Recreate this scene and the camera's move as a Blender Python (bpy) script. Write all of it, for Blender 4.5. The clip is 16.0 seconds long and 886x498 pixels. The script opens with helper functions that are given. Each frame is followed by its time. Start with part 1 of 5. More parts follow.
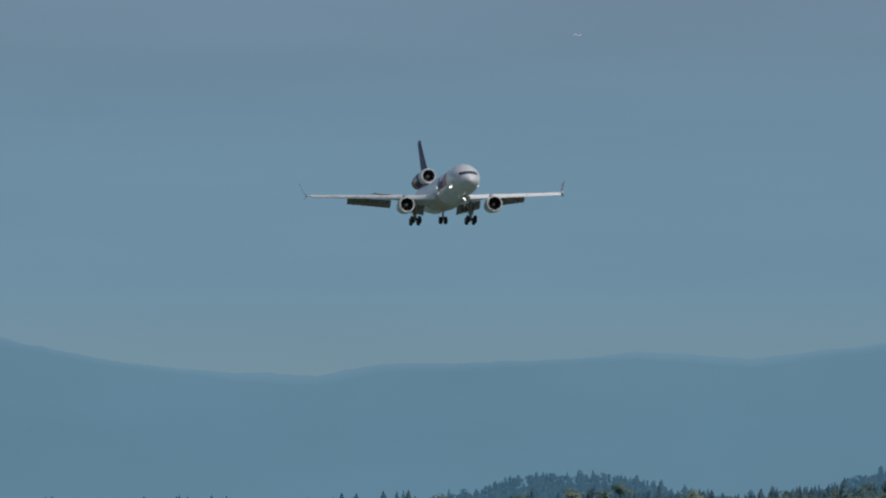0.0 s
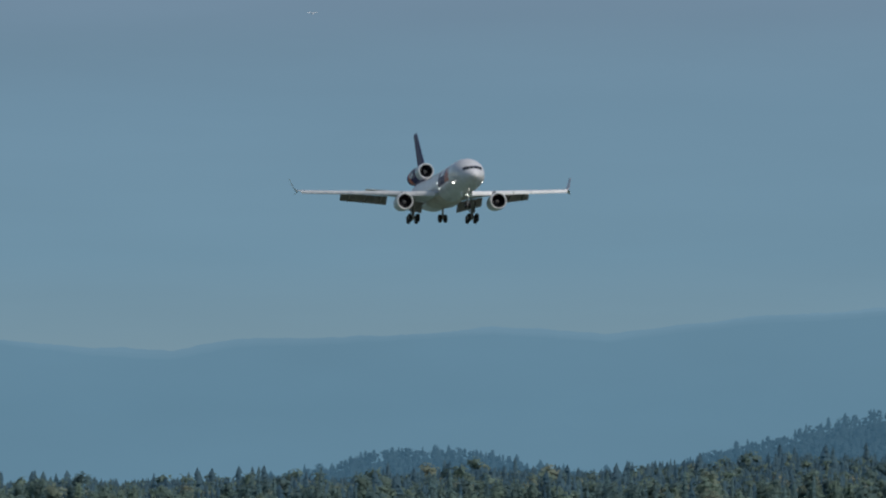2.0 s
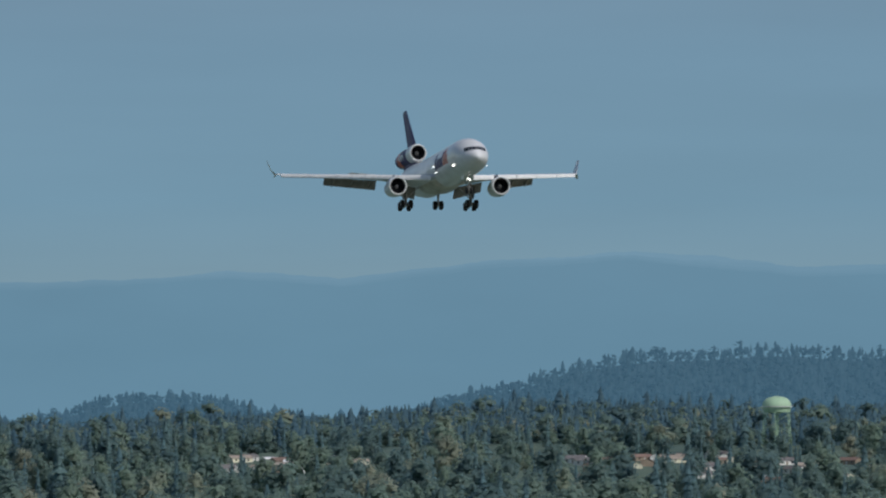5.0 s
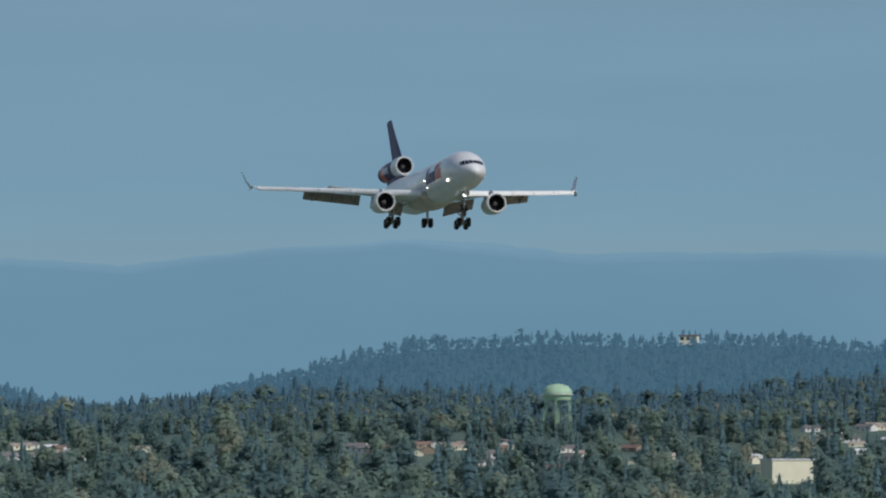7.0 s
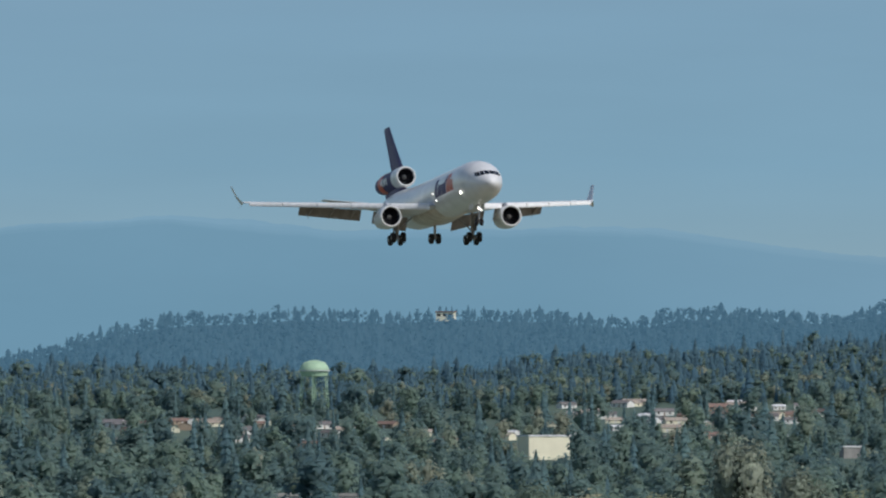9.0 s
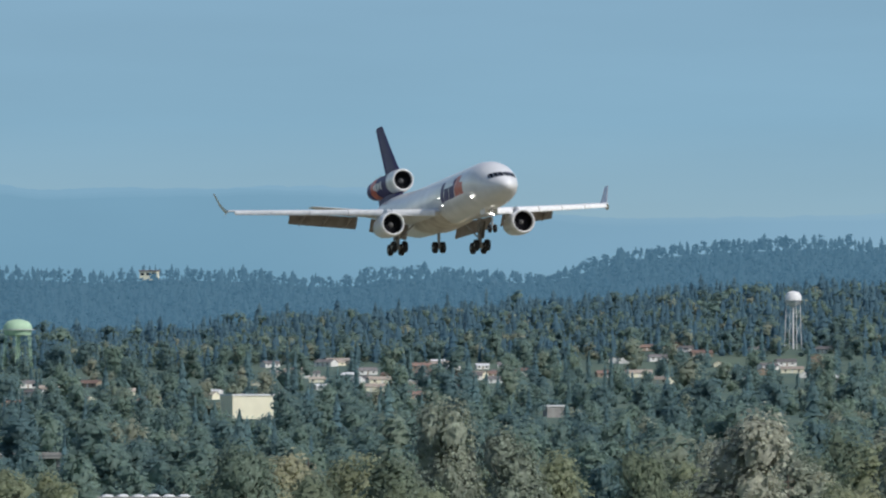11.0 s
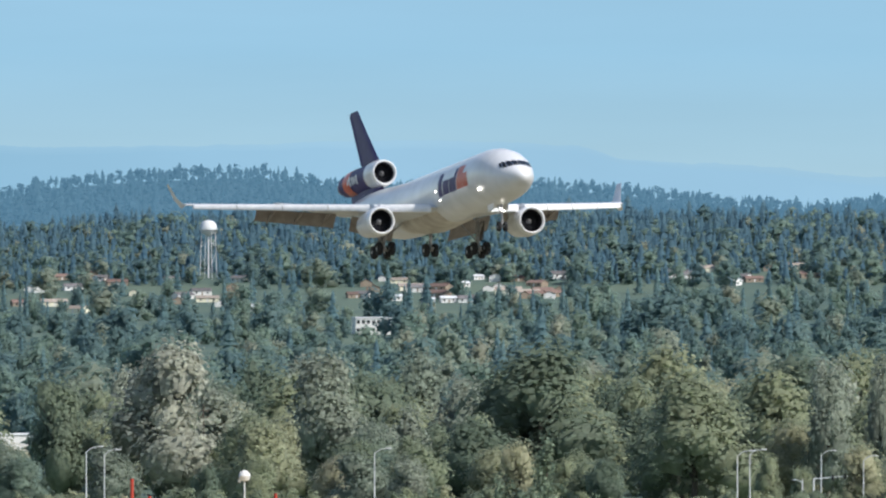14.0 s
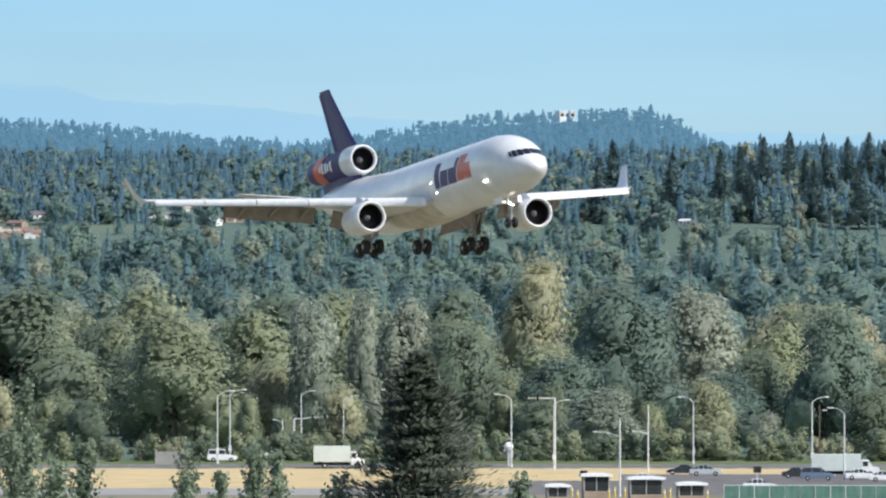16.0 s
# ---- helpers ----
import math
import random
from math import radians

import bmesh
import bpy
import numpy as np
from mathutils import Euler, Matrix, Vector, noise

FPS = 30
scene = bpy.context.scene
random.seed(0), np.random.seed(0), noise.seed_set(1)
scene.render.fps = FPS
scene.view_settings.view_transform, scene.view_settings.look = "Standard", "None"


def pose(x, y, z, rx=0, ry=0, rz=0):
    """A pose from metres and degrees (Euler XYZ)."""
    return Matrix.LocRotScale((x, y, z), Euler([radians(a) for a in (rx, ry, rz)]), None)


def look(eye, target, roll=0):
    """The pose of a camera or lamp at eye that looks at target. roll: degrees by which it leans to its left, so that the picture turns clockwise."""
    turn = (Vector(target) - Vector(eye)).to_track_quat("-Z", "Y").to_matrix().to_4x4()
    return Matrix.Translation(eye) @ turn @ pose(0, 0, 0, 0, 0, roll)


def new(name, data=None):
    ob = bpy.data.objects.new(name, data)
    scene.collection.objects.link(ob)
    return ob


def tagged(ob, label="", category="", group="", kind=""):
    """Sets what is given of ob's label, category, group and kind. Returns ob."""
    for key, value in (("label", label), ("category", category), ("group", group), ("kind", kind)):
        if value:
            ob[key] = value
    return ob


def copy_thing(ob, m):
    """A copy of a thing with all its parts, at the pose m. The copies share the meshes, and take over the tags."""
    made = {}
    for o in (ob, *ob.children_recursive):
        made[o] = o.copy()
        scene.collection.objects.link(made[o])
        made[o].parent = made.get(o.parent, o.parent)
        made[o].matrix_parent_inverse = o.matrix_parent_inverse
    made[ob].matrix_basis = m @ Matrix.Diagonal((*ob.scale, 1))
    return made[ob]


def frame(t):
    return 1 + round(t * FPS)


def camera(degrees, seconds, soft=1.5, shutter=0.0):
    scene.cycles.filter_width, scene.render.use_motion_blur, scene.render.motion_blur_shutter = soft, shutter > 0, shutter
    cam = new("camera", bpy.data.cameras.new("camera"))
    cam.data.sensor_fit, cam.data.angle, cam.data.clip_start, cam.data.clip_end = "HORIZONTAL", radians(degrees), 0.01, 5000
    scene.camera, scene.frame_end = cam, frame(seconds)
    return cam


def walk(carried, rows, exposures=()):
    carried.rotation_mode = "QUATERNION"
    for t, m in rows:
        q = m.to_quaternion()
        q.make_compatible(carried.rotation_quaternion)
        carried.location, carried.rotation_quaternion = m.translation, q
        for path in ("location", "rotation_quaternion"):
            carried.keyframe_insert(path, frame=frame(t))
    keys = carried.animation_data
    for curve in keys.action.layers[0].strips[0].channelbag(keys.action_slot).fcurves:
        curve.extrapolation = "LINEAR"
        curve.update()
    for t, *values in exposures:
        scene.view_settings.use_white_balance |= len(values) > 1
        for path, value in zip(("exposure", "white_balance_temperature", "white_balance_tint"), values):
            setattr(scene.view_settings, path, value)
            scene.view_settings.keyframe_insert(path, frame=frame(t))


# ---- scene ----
# ---------------------------------------------------------------- camera
F = 22697.0          # focal length in picture units, used to lay out bearings
EYE = 31.0           # eye height over the flat ground
cam = camera(3.9566, 16.0, soft=2.2)

CAMERA_ROWS = [
    (0.0, -10.1557, 1.3366),
    (0.5, -9.9894, 1.3268),
    (1.0, -9.8222, 1.3112),
    (1.5, -9.6692, 1.2713),
    (2.0, -9.5107, 1.2240),
    (2.5, -9.3483, 1.1743),
    (3.0, -9.1841, 1.1300),
    (3.5, -8.9927, 1.0894),
    (3.7, -8.9084, 1.0728),
    (5.8, -7.9479, 0.9451),
    (6.0, -7.8525, 0.9460),
    (6.5, -7.6044, 0.9346),
    (7.0, -7.3452, 0.9200),
    (7.5, -7.0666, 0.8996),
    (8.0, -6.7833, 0.8685),
    (8.2, -6.6807, 0.8600),
    (10.3, -5.4385, 0.7018),
    (10.5, -5.2923, 0.6824),
    (11.0, -4.9340, 0.6316),
    (11.5, -4.5713, 0.5775),
    (12.0, -4.1707, 0.5320),
    (12.5, -3.6902, 0.4767),
    (13.0, -3.2262, 0.4030),
    (13.5, -2.7856, 0.3566),
    (14.0, -2.3220, 0.3149),
    (14.5, -1.8022, 0.2799),
    (15.0, -1.2225, 0.2222),
    (15.5, -0.6077, 0.1404),
    (16.0, 0.0000, 0.0480),
]
JET_ROWS = [
    (0.0, -404.4, 2284.6, 98.7, 4.63, 0.86, 199.29),
    (0.5, -391.7, 2249.5, 96.8, 4.49, 0.20, 199.49),
    (1.0, -379.1, 2214.3, 94.9, 4.57, -0.29, 199.52),
    (1.5, -366.5, 2179.1, 93.0, 4.62, -0.10, 199.51),
    (2.0, -353.9, 2143.9, 91.0, 4.77, 0.44, 199.52),
    (2.5, -341.2, 2108.8, 88.9, 4.96, 0.60, 199.44),
    (3.0, -328.5, 2073.6, 86.8, 5.12, 0.46, 199.47),
    (3.5, -315.8, 2038.4, 84.7, 5.26, 0.51, 199.45),
    (6.0, -252.2, 1862.1, 75.9, 4.83, -0.32, 199.46),
    (6.5, -239.5, 1826.9, 74.0, 4.79, -0.68, 199.57),
    (7.0, -226.6, 1791.8, 72.0, 4.96, -0.52, 199.63),
    (7.5, -213.7, 1756.6, 70.1, 5.00, -0.46, 199.73),
    (8.0, -200.8, 1721.4, 68.2, 4.95, -0.30, 199.77),
    (10.5, -136.1, 1545.8, 58.2, 5.25, 1.47, 200.06),
    (11.0, -123.1, 1510.5, 56.3, 5.50, 1.34, 200.01),
    (11.5, -110.1, 1475.2, 54.6, 5.68, 0.95, 199.95),
    (12.0, -97.1, 1439.9, 52.9, 5.98, 1.03, 199.83),
    (12.5, -84.1, 1404.5, 51.3, 6.12, 0.82, 199.81),
    (13.0, -71.1, 1369.1, 49.7, 6.11, 0.71, 199.73),
    (13.5, -58.1, 1333.7, 48.2, 6.19, 0.34, 199.71),
    (14.0, -44.9, 1298.2, 46.6, 6.15, 0.34, 199.65),
    (14.5, -31.7, 1262.7, 45.1, 5.99, 0.45, 199.59),
    (15.0, -18.5, 1227.1, 43.5, 6.01, 1.01, 199.52),
    (15.5, -5.2, 1191.6, 42.0, 6.05, 1.17, 199.44),
    (16.0, 8.0, 1156.1, 40.5, 5.97, 1.48, 199.38),
]

walk(cam, [(t, pose(0, 0, EYE, 90 + up, 0, -az)) for t, az, up in CAMERA_ROWS],
     exposures=[(0, -1.30), (3.5, -1.20), (7, -1.02), (8, -0.95), (10.5, -0.72), (12, -0.52), (13.5, -0.28), (14.5, -0.12), (16, 0.0)])


def bearing(X, Y, R):
    """World place at bearing mark X, height mark Y (460 is eye level) and distance R."""
    a = (X - 784) / F
    return Vector((R * math.sin(a), R * math.cos(a), EYE + R * (460 - Y) / F))


# ---------------------------------------------------------------- world and sun
SUN_TO = Vector((0.70, -0.42, 0.80)).normalized()
world = bpy.data.worlds.new("World")
scene.world = world
world.use_nodes = True
wn = world.node_tree
sky = wn.nodes.new("ShaderNodeTexSky")
sky.sky_type = "NISHITA"
sky.sun_disc = False
sky.sun_elevation = math.asin(SUN_TO.z)
sky.sun_rotation = math.atan2(SUN_TO.x, SUN_TO.y)
sky.dust_density = 0.6
wn.links.new(sky.outputs[0], wn.nodes["Background"].inputs[0])
wn.nodes["Background"].inputs[1].default_value = 0.15
sun = new("sun", bpy.data.lights.new("sun", "SUN"))
sun.data.energy = 5.0
sun.data.angle = radians(0.5)
sun.data.color = (1.0, 0.965, 0.925)
sun.matrix_world = look(SUN_TO * 100, (0, 0, 0))


# ---------------------------------------------------------------- materials
def mat(name, color, rough=0.6, metal=0.0, color2=None, scale=2.0, bump=0.0, bump_scale=20.0, spread=0.0, glow=0.0, coat=0.0, island=False, mid=(0.35, 0.65)):
    """Principled surface with noise between two colours, fine relief and a per-object or per-island shift."""
    m = bpy.data.materials.new(name)
    m.use_nodes = True
    nt = m.node_tree
    b = nt.nodes["Principled BSDF"]
    b.inputs["Roughness"].default_value = rough
    b.inputs["Metallic"].default_value = metal
    b.inputs["Coat Weight"].default_value = coat
    b.inputs["Specular IOR Level"].default_value = 0.3
    b.inputs["Base Color"].default_value = (*color, 1)
    geo = nt.nodes.new("ShaderNodeTexCoord")
    out = None
    if color2:
        n = nt.nodes.new("ShaderNodeTexNoise")
        n.inputs["Scale"].default_value = scale
        n.inputs["Detail"].default_value = 6
        nt.links.new(geo.outputs["Object"], n.inputs["Vector"])
        r = nt.nodes.new("ShaderNodeMapRange")
        r.inputs[1].default_value, r.inputs[2].default_value = mid
        nt.links.new(n.outputs[0], r.inputs[0])
        mx = nt.nodes.new("ShaderNodeMix")
        mx.data_type = "RGBA"
        mx.inputs[6].default_value = (*color, 1)
        mx.inputs[7].default_value = (*color2, 1)
        nt.links.new(r.outputs[0], mx.inputs[0])
        out = mx.outputs[2]
    if spread:
        if island:
            rnd = nt.nodes.new("ShaderNodeNewGeometry").outputs["Random Per Island"]
        else:
            rnd = nt.nodes.new("ShaderNodeObjectInfo").outputs["Random"]
        hs = nt.nodes.new("ShaderNodeHueSaturation")
        vr = nt.nodes.new("ShaderNodeMapRange")
        vr.inputs[3].default_value, vr.inputs[4].default_value = 1 - spread, 1 + spread
        nt.links.new(rnd, vr.inputs[0])
        nt.links.new(vr.outputs[0], hs.inputs["Value"])
        if out:
            nt.links.new(out, hs.inputs["Color"])
        else:
            hs.inputs["Color"].default_value = (*color, 1)
        out = hs.outputs[0]
    if out:
        nt.links.new(out, b.inputs["Base Color"])
    if bump:
        n2 = nt.nodes.new("ShaderNodeTexNoise")
        n2.inputs["Scale"].default_value = bump_scale
        n2.inputs["Detail"].default_value = 4
        nt.links.new(geo.outputs["Object"], n2.inputs["Vector"])
        bp = nt.nodes.new("ShaderNodeBump")
        bp.inputs["Strength"].default_value = bump
        nt.links.new(n2.outputs[0], bp.inputs["Height"])
        nt.links.new(bp.outputs[0], b.inputs["Normal"])
    if glow:
        b.inputs["Emission Color"].default_value = (*color, 1)
        b.inputs["Emission Strength"].default_value = glow
    return m


def leaf_mat(name, dark, light, tips=None, glow=None, shift=0.15, through_light=0.45, mottle=0.25):
    """Foliage: per-tree tone from the mesh attribute 'tone' or the object, per-spray shift from the island, mottling by leaf clumps, light passing through the leaves."""
    m = bpy.data.materials.new(name)
    m.use_nodes = True
    nt = m.node_tree
    b = nt.nodes["Principled BSDF"]
    b.inputs["Roughness"].default_value = 0.6
    b.inputs["Specular IOR Level"].default_value = 0.2
    at = nt.nodes.new("ShaderNodeAttribute")
    at.attribute_name = "tone"
    inf = nt.nodes.new("ShaderNodeObjectInfo")
    add = nt.nodes.new("ShaderNodeMath")
    add.operation = "ADD"
    nt.links.new(at.outputs["Fac"], add.inputs[0])
    nt.links.new(inf.outputs["Random"], add.inputs[1])
    frac = nt.nodes.new("ShaderNodeMath")
    frac.operation = "FRACT"
    nt.links.new(add.outputs[0], frac.inputs[0])
    ramp = nt.nodes.new("ShaderNodeValToRGB")
    cr = ramp.color_ramp
    cr.elements[0].color = (*dark, 1)
    cr.elements[1].color = (*light, 1)
    cr.elements[1].position = 0.85
    if tips:
        e = cr.elements.new(1.0)
        e.color = (*tips, 1)
    nt.links.new(frac.outputs[0], ramp.inputs[0])
    gi = nt.nodes.new("ShaderNodeNewGeometry")
    vr = nt.nodes.new("ShaderNodeMapRange")
    vr.inputs[3].default_value, vr.inputs[4].default_value = 1 - shift, 1 + shift
    nt.links.new(gi.outputs["Random Per Island"], vr.inputs[0])
    hs = nt.nodes.new("ShaderNodeHueSaturation")
    clump = nt.nodes.new("ShaderNodeTexNoise")
    clump.inputs["Scale"].default_value = 0.9
    clump.inputs["Detail"].default_value = 5
    clump.inputs["Roughness"].default_value = 0.7
    nt.links.new(gi.outputs["Position"], clump.inputs["Vector"])
    cv = nt.nodes.new("ShaderNodeMapRange")
    cv.inputs[1].default_value, cv.inputs[2].default_value = 0.35, 0.65
    cv.inputs[3].default_value, cv.inputs[4].default_value = 1 - mottle, 1 + mottle
    nt.links.new(clump.outputs[0], cv.inputs[0])
    both = nt.nodes.new("ShaderNodeMath")
    both.operation = "MULTIPLY"
    nt.links.new(vr.outputs[0], both.inputs[0])
    nt.links.new(cv.outputs[0], both.inputs[1])
    nt.links.new(both.outputs[0], hs.inputs["Value"])
    nt.links.new(ramp.outputs[0], hs.inputs["Color"])
    nt.links.new(hs.outputs[0], b.inputs["Base Color"])
    tr = nt.nodes.new("ShaderNodeBsdfTranslucent")
    nt.links.new(hs.outputs[0], tr.inputs["Color"])
    mx = nt.nodes.new("ShaderNodeMixShader")
    mx.inputs[0].default_value = through_light
    nt.links.new(b.outputs[0], mx.inputs[1])
    nt.links.new(tr.outputs[0], mx.inputs[2])
    nt.links.new(mx.outputs[0], nt.nodes["Material Output"].inputs[0])
    # glow lays a haze colour over the leaves as emission
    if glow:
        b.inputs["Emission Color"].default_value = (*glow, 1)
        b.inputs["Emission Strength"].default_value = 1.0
    return m


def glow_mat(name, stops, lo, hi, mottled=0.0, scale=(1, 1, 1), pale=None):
    """Backdrop that glows plainly: colours by height from lo to hi, with soft cloud mottling; pale fades the colour
    along x.
    """
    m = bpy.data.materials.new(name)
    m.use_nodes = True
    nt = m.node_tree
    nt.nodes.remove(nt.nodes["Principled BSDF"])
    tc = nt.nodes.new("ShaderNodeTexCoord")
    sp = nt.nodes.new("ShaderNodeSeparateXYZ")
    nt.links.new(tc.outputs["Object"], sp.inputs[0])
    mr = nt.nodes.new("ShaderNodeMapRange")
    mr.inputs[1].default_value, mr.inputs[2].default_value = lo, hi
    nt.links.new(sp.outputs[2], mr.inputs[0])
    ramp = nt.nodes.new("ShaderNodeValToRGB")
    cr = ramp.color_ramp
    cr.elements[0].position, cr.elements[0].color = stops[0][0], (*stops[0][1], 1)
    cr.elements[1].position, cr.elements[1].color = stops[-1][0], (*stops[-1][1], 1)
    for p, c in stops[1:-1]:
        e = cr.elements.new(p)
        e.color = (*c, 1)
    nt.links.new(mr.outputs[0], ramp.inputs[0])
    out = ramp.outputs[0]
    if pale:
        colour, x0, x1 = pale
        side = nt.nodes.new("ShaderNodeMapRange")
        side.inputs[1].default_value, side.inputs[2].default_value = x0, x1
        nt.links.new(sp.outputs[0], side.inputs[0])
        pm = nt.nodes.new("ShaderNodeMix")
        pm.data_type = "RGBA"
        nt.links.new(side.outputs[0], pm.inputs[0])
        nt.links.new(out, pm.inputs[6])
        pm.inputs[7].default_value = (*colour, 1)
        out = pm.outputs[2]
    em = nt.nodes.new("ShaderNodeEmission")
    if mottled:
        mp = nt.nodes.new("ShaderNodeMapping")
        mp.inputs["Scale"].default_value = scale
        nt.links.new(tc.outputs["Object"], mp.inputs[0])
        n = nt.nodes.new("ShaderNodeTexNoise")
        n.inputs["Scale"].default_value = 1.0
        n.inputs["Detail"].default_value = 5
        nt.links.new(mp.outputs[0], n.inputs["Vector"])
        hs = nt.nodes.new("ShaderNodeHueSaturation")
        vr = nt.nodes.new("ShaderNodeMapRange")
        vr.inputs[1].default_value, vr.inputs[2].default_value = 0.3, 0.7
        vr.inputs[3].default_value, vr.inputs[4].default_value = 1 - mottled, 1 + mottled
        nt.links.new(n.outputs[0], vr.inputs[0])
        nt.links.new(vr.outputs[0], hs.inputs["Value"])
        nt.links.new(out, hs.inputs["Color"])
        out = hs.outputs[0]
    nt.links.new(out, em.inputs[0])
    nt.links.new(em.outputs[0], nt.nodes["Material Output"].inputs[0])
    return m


M_WHITE = mat("white aircraft paint", (0.80, 0.80, 0.81), 0.28, color2=(0.70, 0.70, 0.70), scale=0.5, coat=0.3, bump=0.03, bump_scale=3)
M_GREYWING = mat("grey wing paint", (0.68, 0.69, 0.70), 0.4, color2=(0.58, 0.59, 0.60), scale=0.8, bump=0.03, bump_scale=4)
M_SLAT = mat("pale slat paint", (0.84, 0.84, 0.83), 0.4, metal=0.0, color2=(0.74, 0.74, 0.73), scale=1.5)
M_FLAP = mat("flap composite", (0.30, 0.27, 0.25), 0.5, color2=(0.23, 0.20, 0.19), scale=1.2)
M_BELLY = mat("belly paint, oil stained", (0.66, 0.62, 0.55), 0.4, color2=(0.45, 0.40, 0.34), scale=0.6)
M_PURPLE = mat("deep purple paint", (0.040, 0.030, 0.12), 0.5, color2=(0.055, 0.042, 0.15), scale=1.0)
M_ORANGE = mat("orange red paint", (0.62, 0.10, 0.05), 0.35, color2=(0.55, 0.08, 0.04), scale=1.0)
M_LOGOWHITE = mat("white marking paint", (0.82, 0.82, 0.82), 0.4)
M_GLASS = mat("dark cockpit glass", (0.012, 0.014, 0.018), 0.08, color2=(0.02, 0.022, 0.03), scale=2)
M_LIP = mat("bright bare intake lip", (0.88, 0.88, 0.87), 0.3, metal=0.2, color2=(0.82, 0.82, 0.81), scale=3)
M_DUCT = mat("dark intake duct", (0.022, 0.020, 0.026), 0.7, color2=(0.014, 0.012, 0.017), scale=3)
M_FAN = mat("fan blade metal", (0.025, 0.025, 0.03), 0.5, metal=0.3, color2=(0.016, 0.016, 0.02), scale=8)
M_HOT = mat("exhaust metal", (0.25, 0.22, 0.19), 0.4, metal=0.8, color2=(0.18, 0.15, 0.13), scale=4)
M_TYRE = mat("tyre rubber", (0.018, 0.018, 0.02), 0.85, color2=(0.03, 0.03, 0.032), scale=6)
M_STRUT = mat("grey gear steel", (0.42, 0.42, 0.43), 0.4, metal=0.3, color2=(0.25, 0.24, 0.23), scale=5)
M_DOOR = mat("gear door paint", (0.20, 0.18, 0.16), 0.5, color2=(0.15, 0.13, 0.12), scale=2)
M_LAMP = mat("lit landing lamp", (1.0, 0.97, 0.9), 0.3, glow=14)

# haze painted into the base colours: needles paler and bluer than their own
M_CONIFER = leaf_mat("haze-tinted fir needles", (0.145, 0.270, 0.345), (0.178, 0.305, 0.362), shift=0.04, through_light=0.65, mottle=0.12)
M_TOWNFIR = leaf_mat("haze-tinted town fir needles", (0.180, 0.305, 0.340), (0.225, 0.350, 0.350), shift=0.12, through_light=0.62)
# same kind of needles lifted further, haze put into the colour
M_TALLFIR = leaf_mat("haze-paled tall fir needles", (0.270, 0.410, 0.440), (0.320, 0.460, 0.465), shift=0.10, through_light=0.68, mottle=0.15)
# blue emission imitates the haze in front of the far ridge
M_RIDGEHAZE = leaf_mat("distant woods with haze glow", (0.040, 0.08, 0.105), (0.050, 0.09, 0.11), glow=(0.142, 0.330, 0.500), shift=0.05, mottle=0.1)
# town and cottonwood leaves also lightened and cooled to stand in for haze
M_MIDLEAF = leaf_mat("haze-tinted town broadleaf foliage", (0.155, 0.252, 0.262), (0.280, 0.375, 0.300), (0.40, 0.42, 0.33), shift=0.08, through_light=0.6, mottle=0.18)
M_LEAF = leaf_mat("haze-paled cottonwood foliage", (0.200, 0.258, 0.190), (0.385, 0.420, 0.270), (0.49, 0.475, 0.34), shift=0.2, through_light=0.55, mottle=0.18)
M_SILVER = leaf_mat("silvery poplar foliage", (0.25, 0.30, 0.235), (0.36, 0.39, 0.305), (0.45, 0.46, 0.37), shift=0.35, through_light=0.45)
M_DARKLEAF = leaf_mat("dark oak foliage", (0.180, 0.250, 0.210), (0.225, 0.295, 0.230), shift=0.2, through_light=0.5)
M_TANLEAF = leaf_mat("yellowing foliage", (0.38, 0.385, 0.25), (0.46, 0.455, 0.30), shift=0.2, through_light=0.5)
M_POPLAR = leaf_mat("young poplar foliage", (0.19, 0.25, 0.175), (0.26, 0.32, 0.22), shift=0.4, through_light=0.45)
M_SPRUCE = leaf_mat("dark spruce needles", (0.185, 0.220, 0.170), (0.225, 0.260, 0.195), shift=0.3, through_light=0.5)
M_BARK = mat("grey-brown bark", (0.16, 0.13, 0.10), 0.9, color2=(0.09, 0.075, 0.06), scale=3, bump=0.3, bump_scale=12)

# cool lean in the green put in for haze over the town's ground
M_GROUND = mat("grass and dark undergrowth", (0.085, 0.135, 0.115), 0.95, color2=(0.12, 0.165, 0.12), scale=0.02, bump=0.3, bump_scale=0.8)
M_DRY = mat("dry golden grass", (0.62, 0.47, 0.25), 0.95, color2=(0.48, 0.38, 0.20), scale=0.15, bump=0.4, bump_scale=6)
M_LAWN = mat("green roadside lawn", (0.09, 0.13, 0.05), 0.95, color2=(0.16, 0.18, 0.08), scale=0.1, bump=0.3, bump_scale=6)
M_FIELD = mat("airfield grass, half dry", (0.25, 0.22, 0.15), 0.95, color2=(0.17, 0.165, 0.105), scale=0.03, bump=0.4, bump_scale=4)
M_ASPHALT = mat("worn grey asphalt", (0.12, 0.115, 0.11), 0.9, color2=(0.19, 0.18, 0.17), scale=0.3, bump=0.2, bump_scale=15)
M_CONCRETE = mat("pale concrete", (0.36, 0.35, 0.33), 0.85, color2=(0.26, 0.25, 0.24), scale=0.4, bump=0.1)
M_WALLW = mat("white house wall", (0.78, 0.77, 0.74), 0.8, color2=(0.70, 0.68, 0.64), scale=0.5)
M_WALLC = mat("cream wall", (0.86, 0.81, 0.62), 0.8, color2=(0.80, 0.75, 0.57), scale=0.3)
M_WALLB = mat("tan house wall", (0.36, 0.29, 0.22), 0.85, color2=(0.28, 0.22, 0.17), scale=0.5)
M_ROOFG = mat("grey shingle roof", (0.20, 0.19, 0.19), 0.9, color2=(0.13, 0.12, 0.12), scale=0.8, spread=0.3)
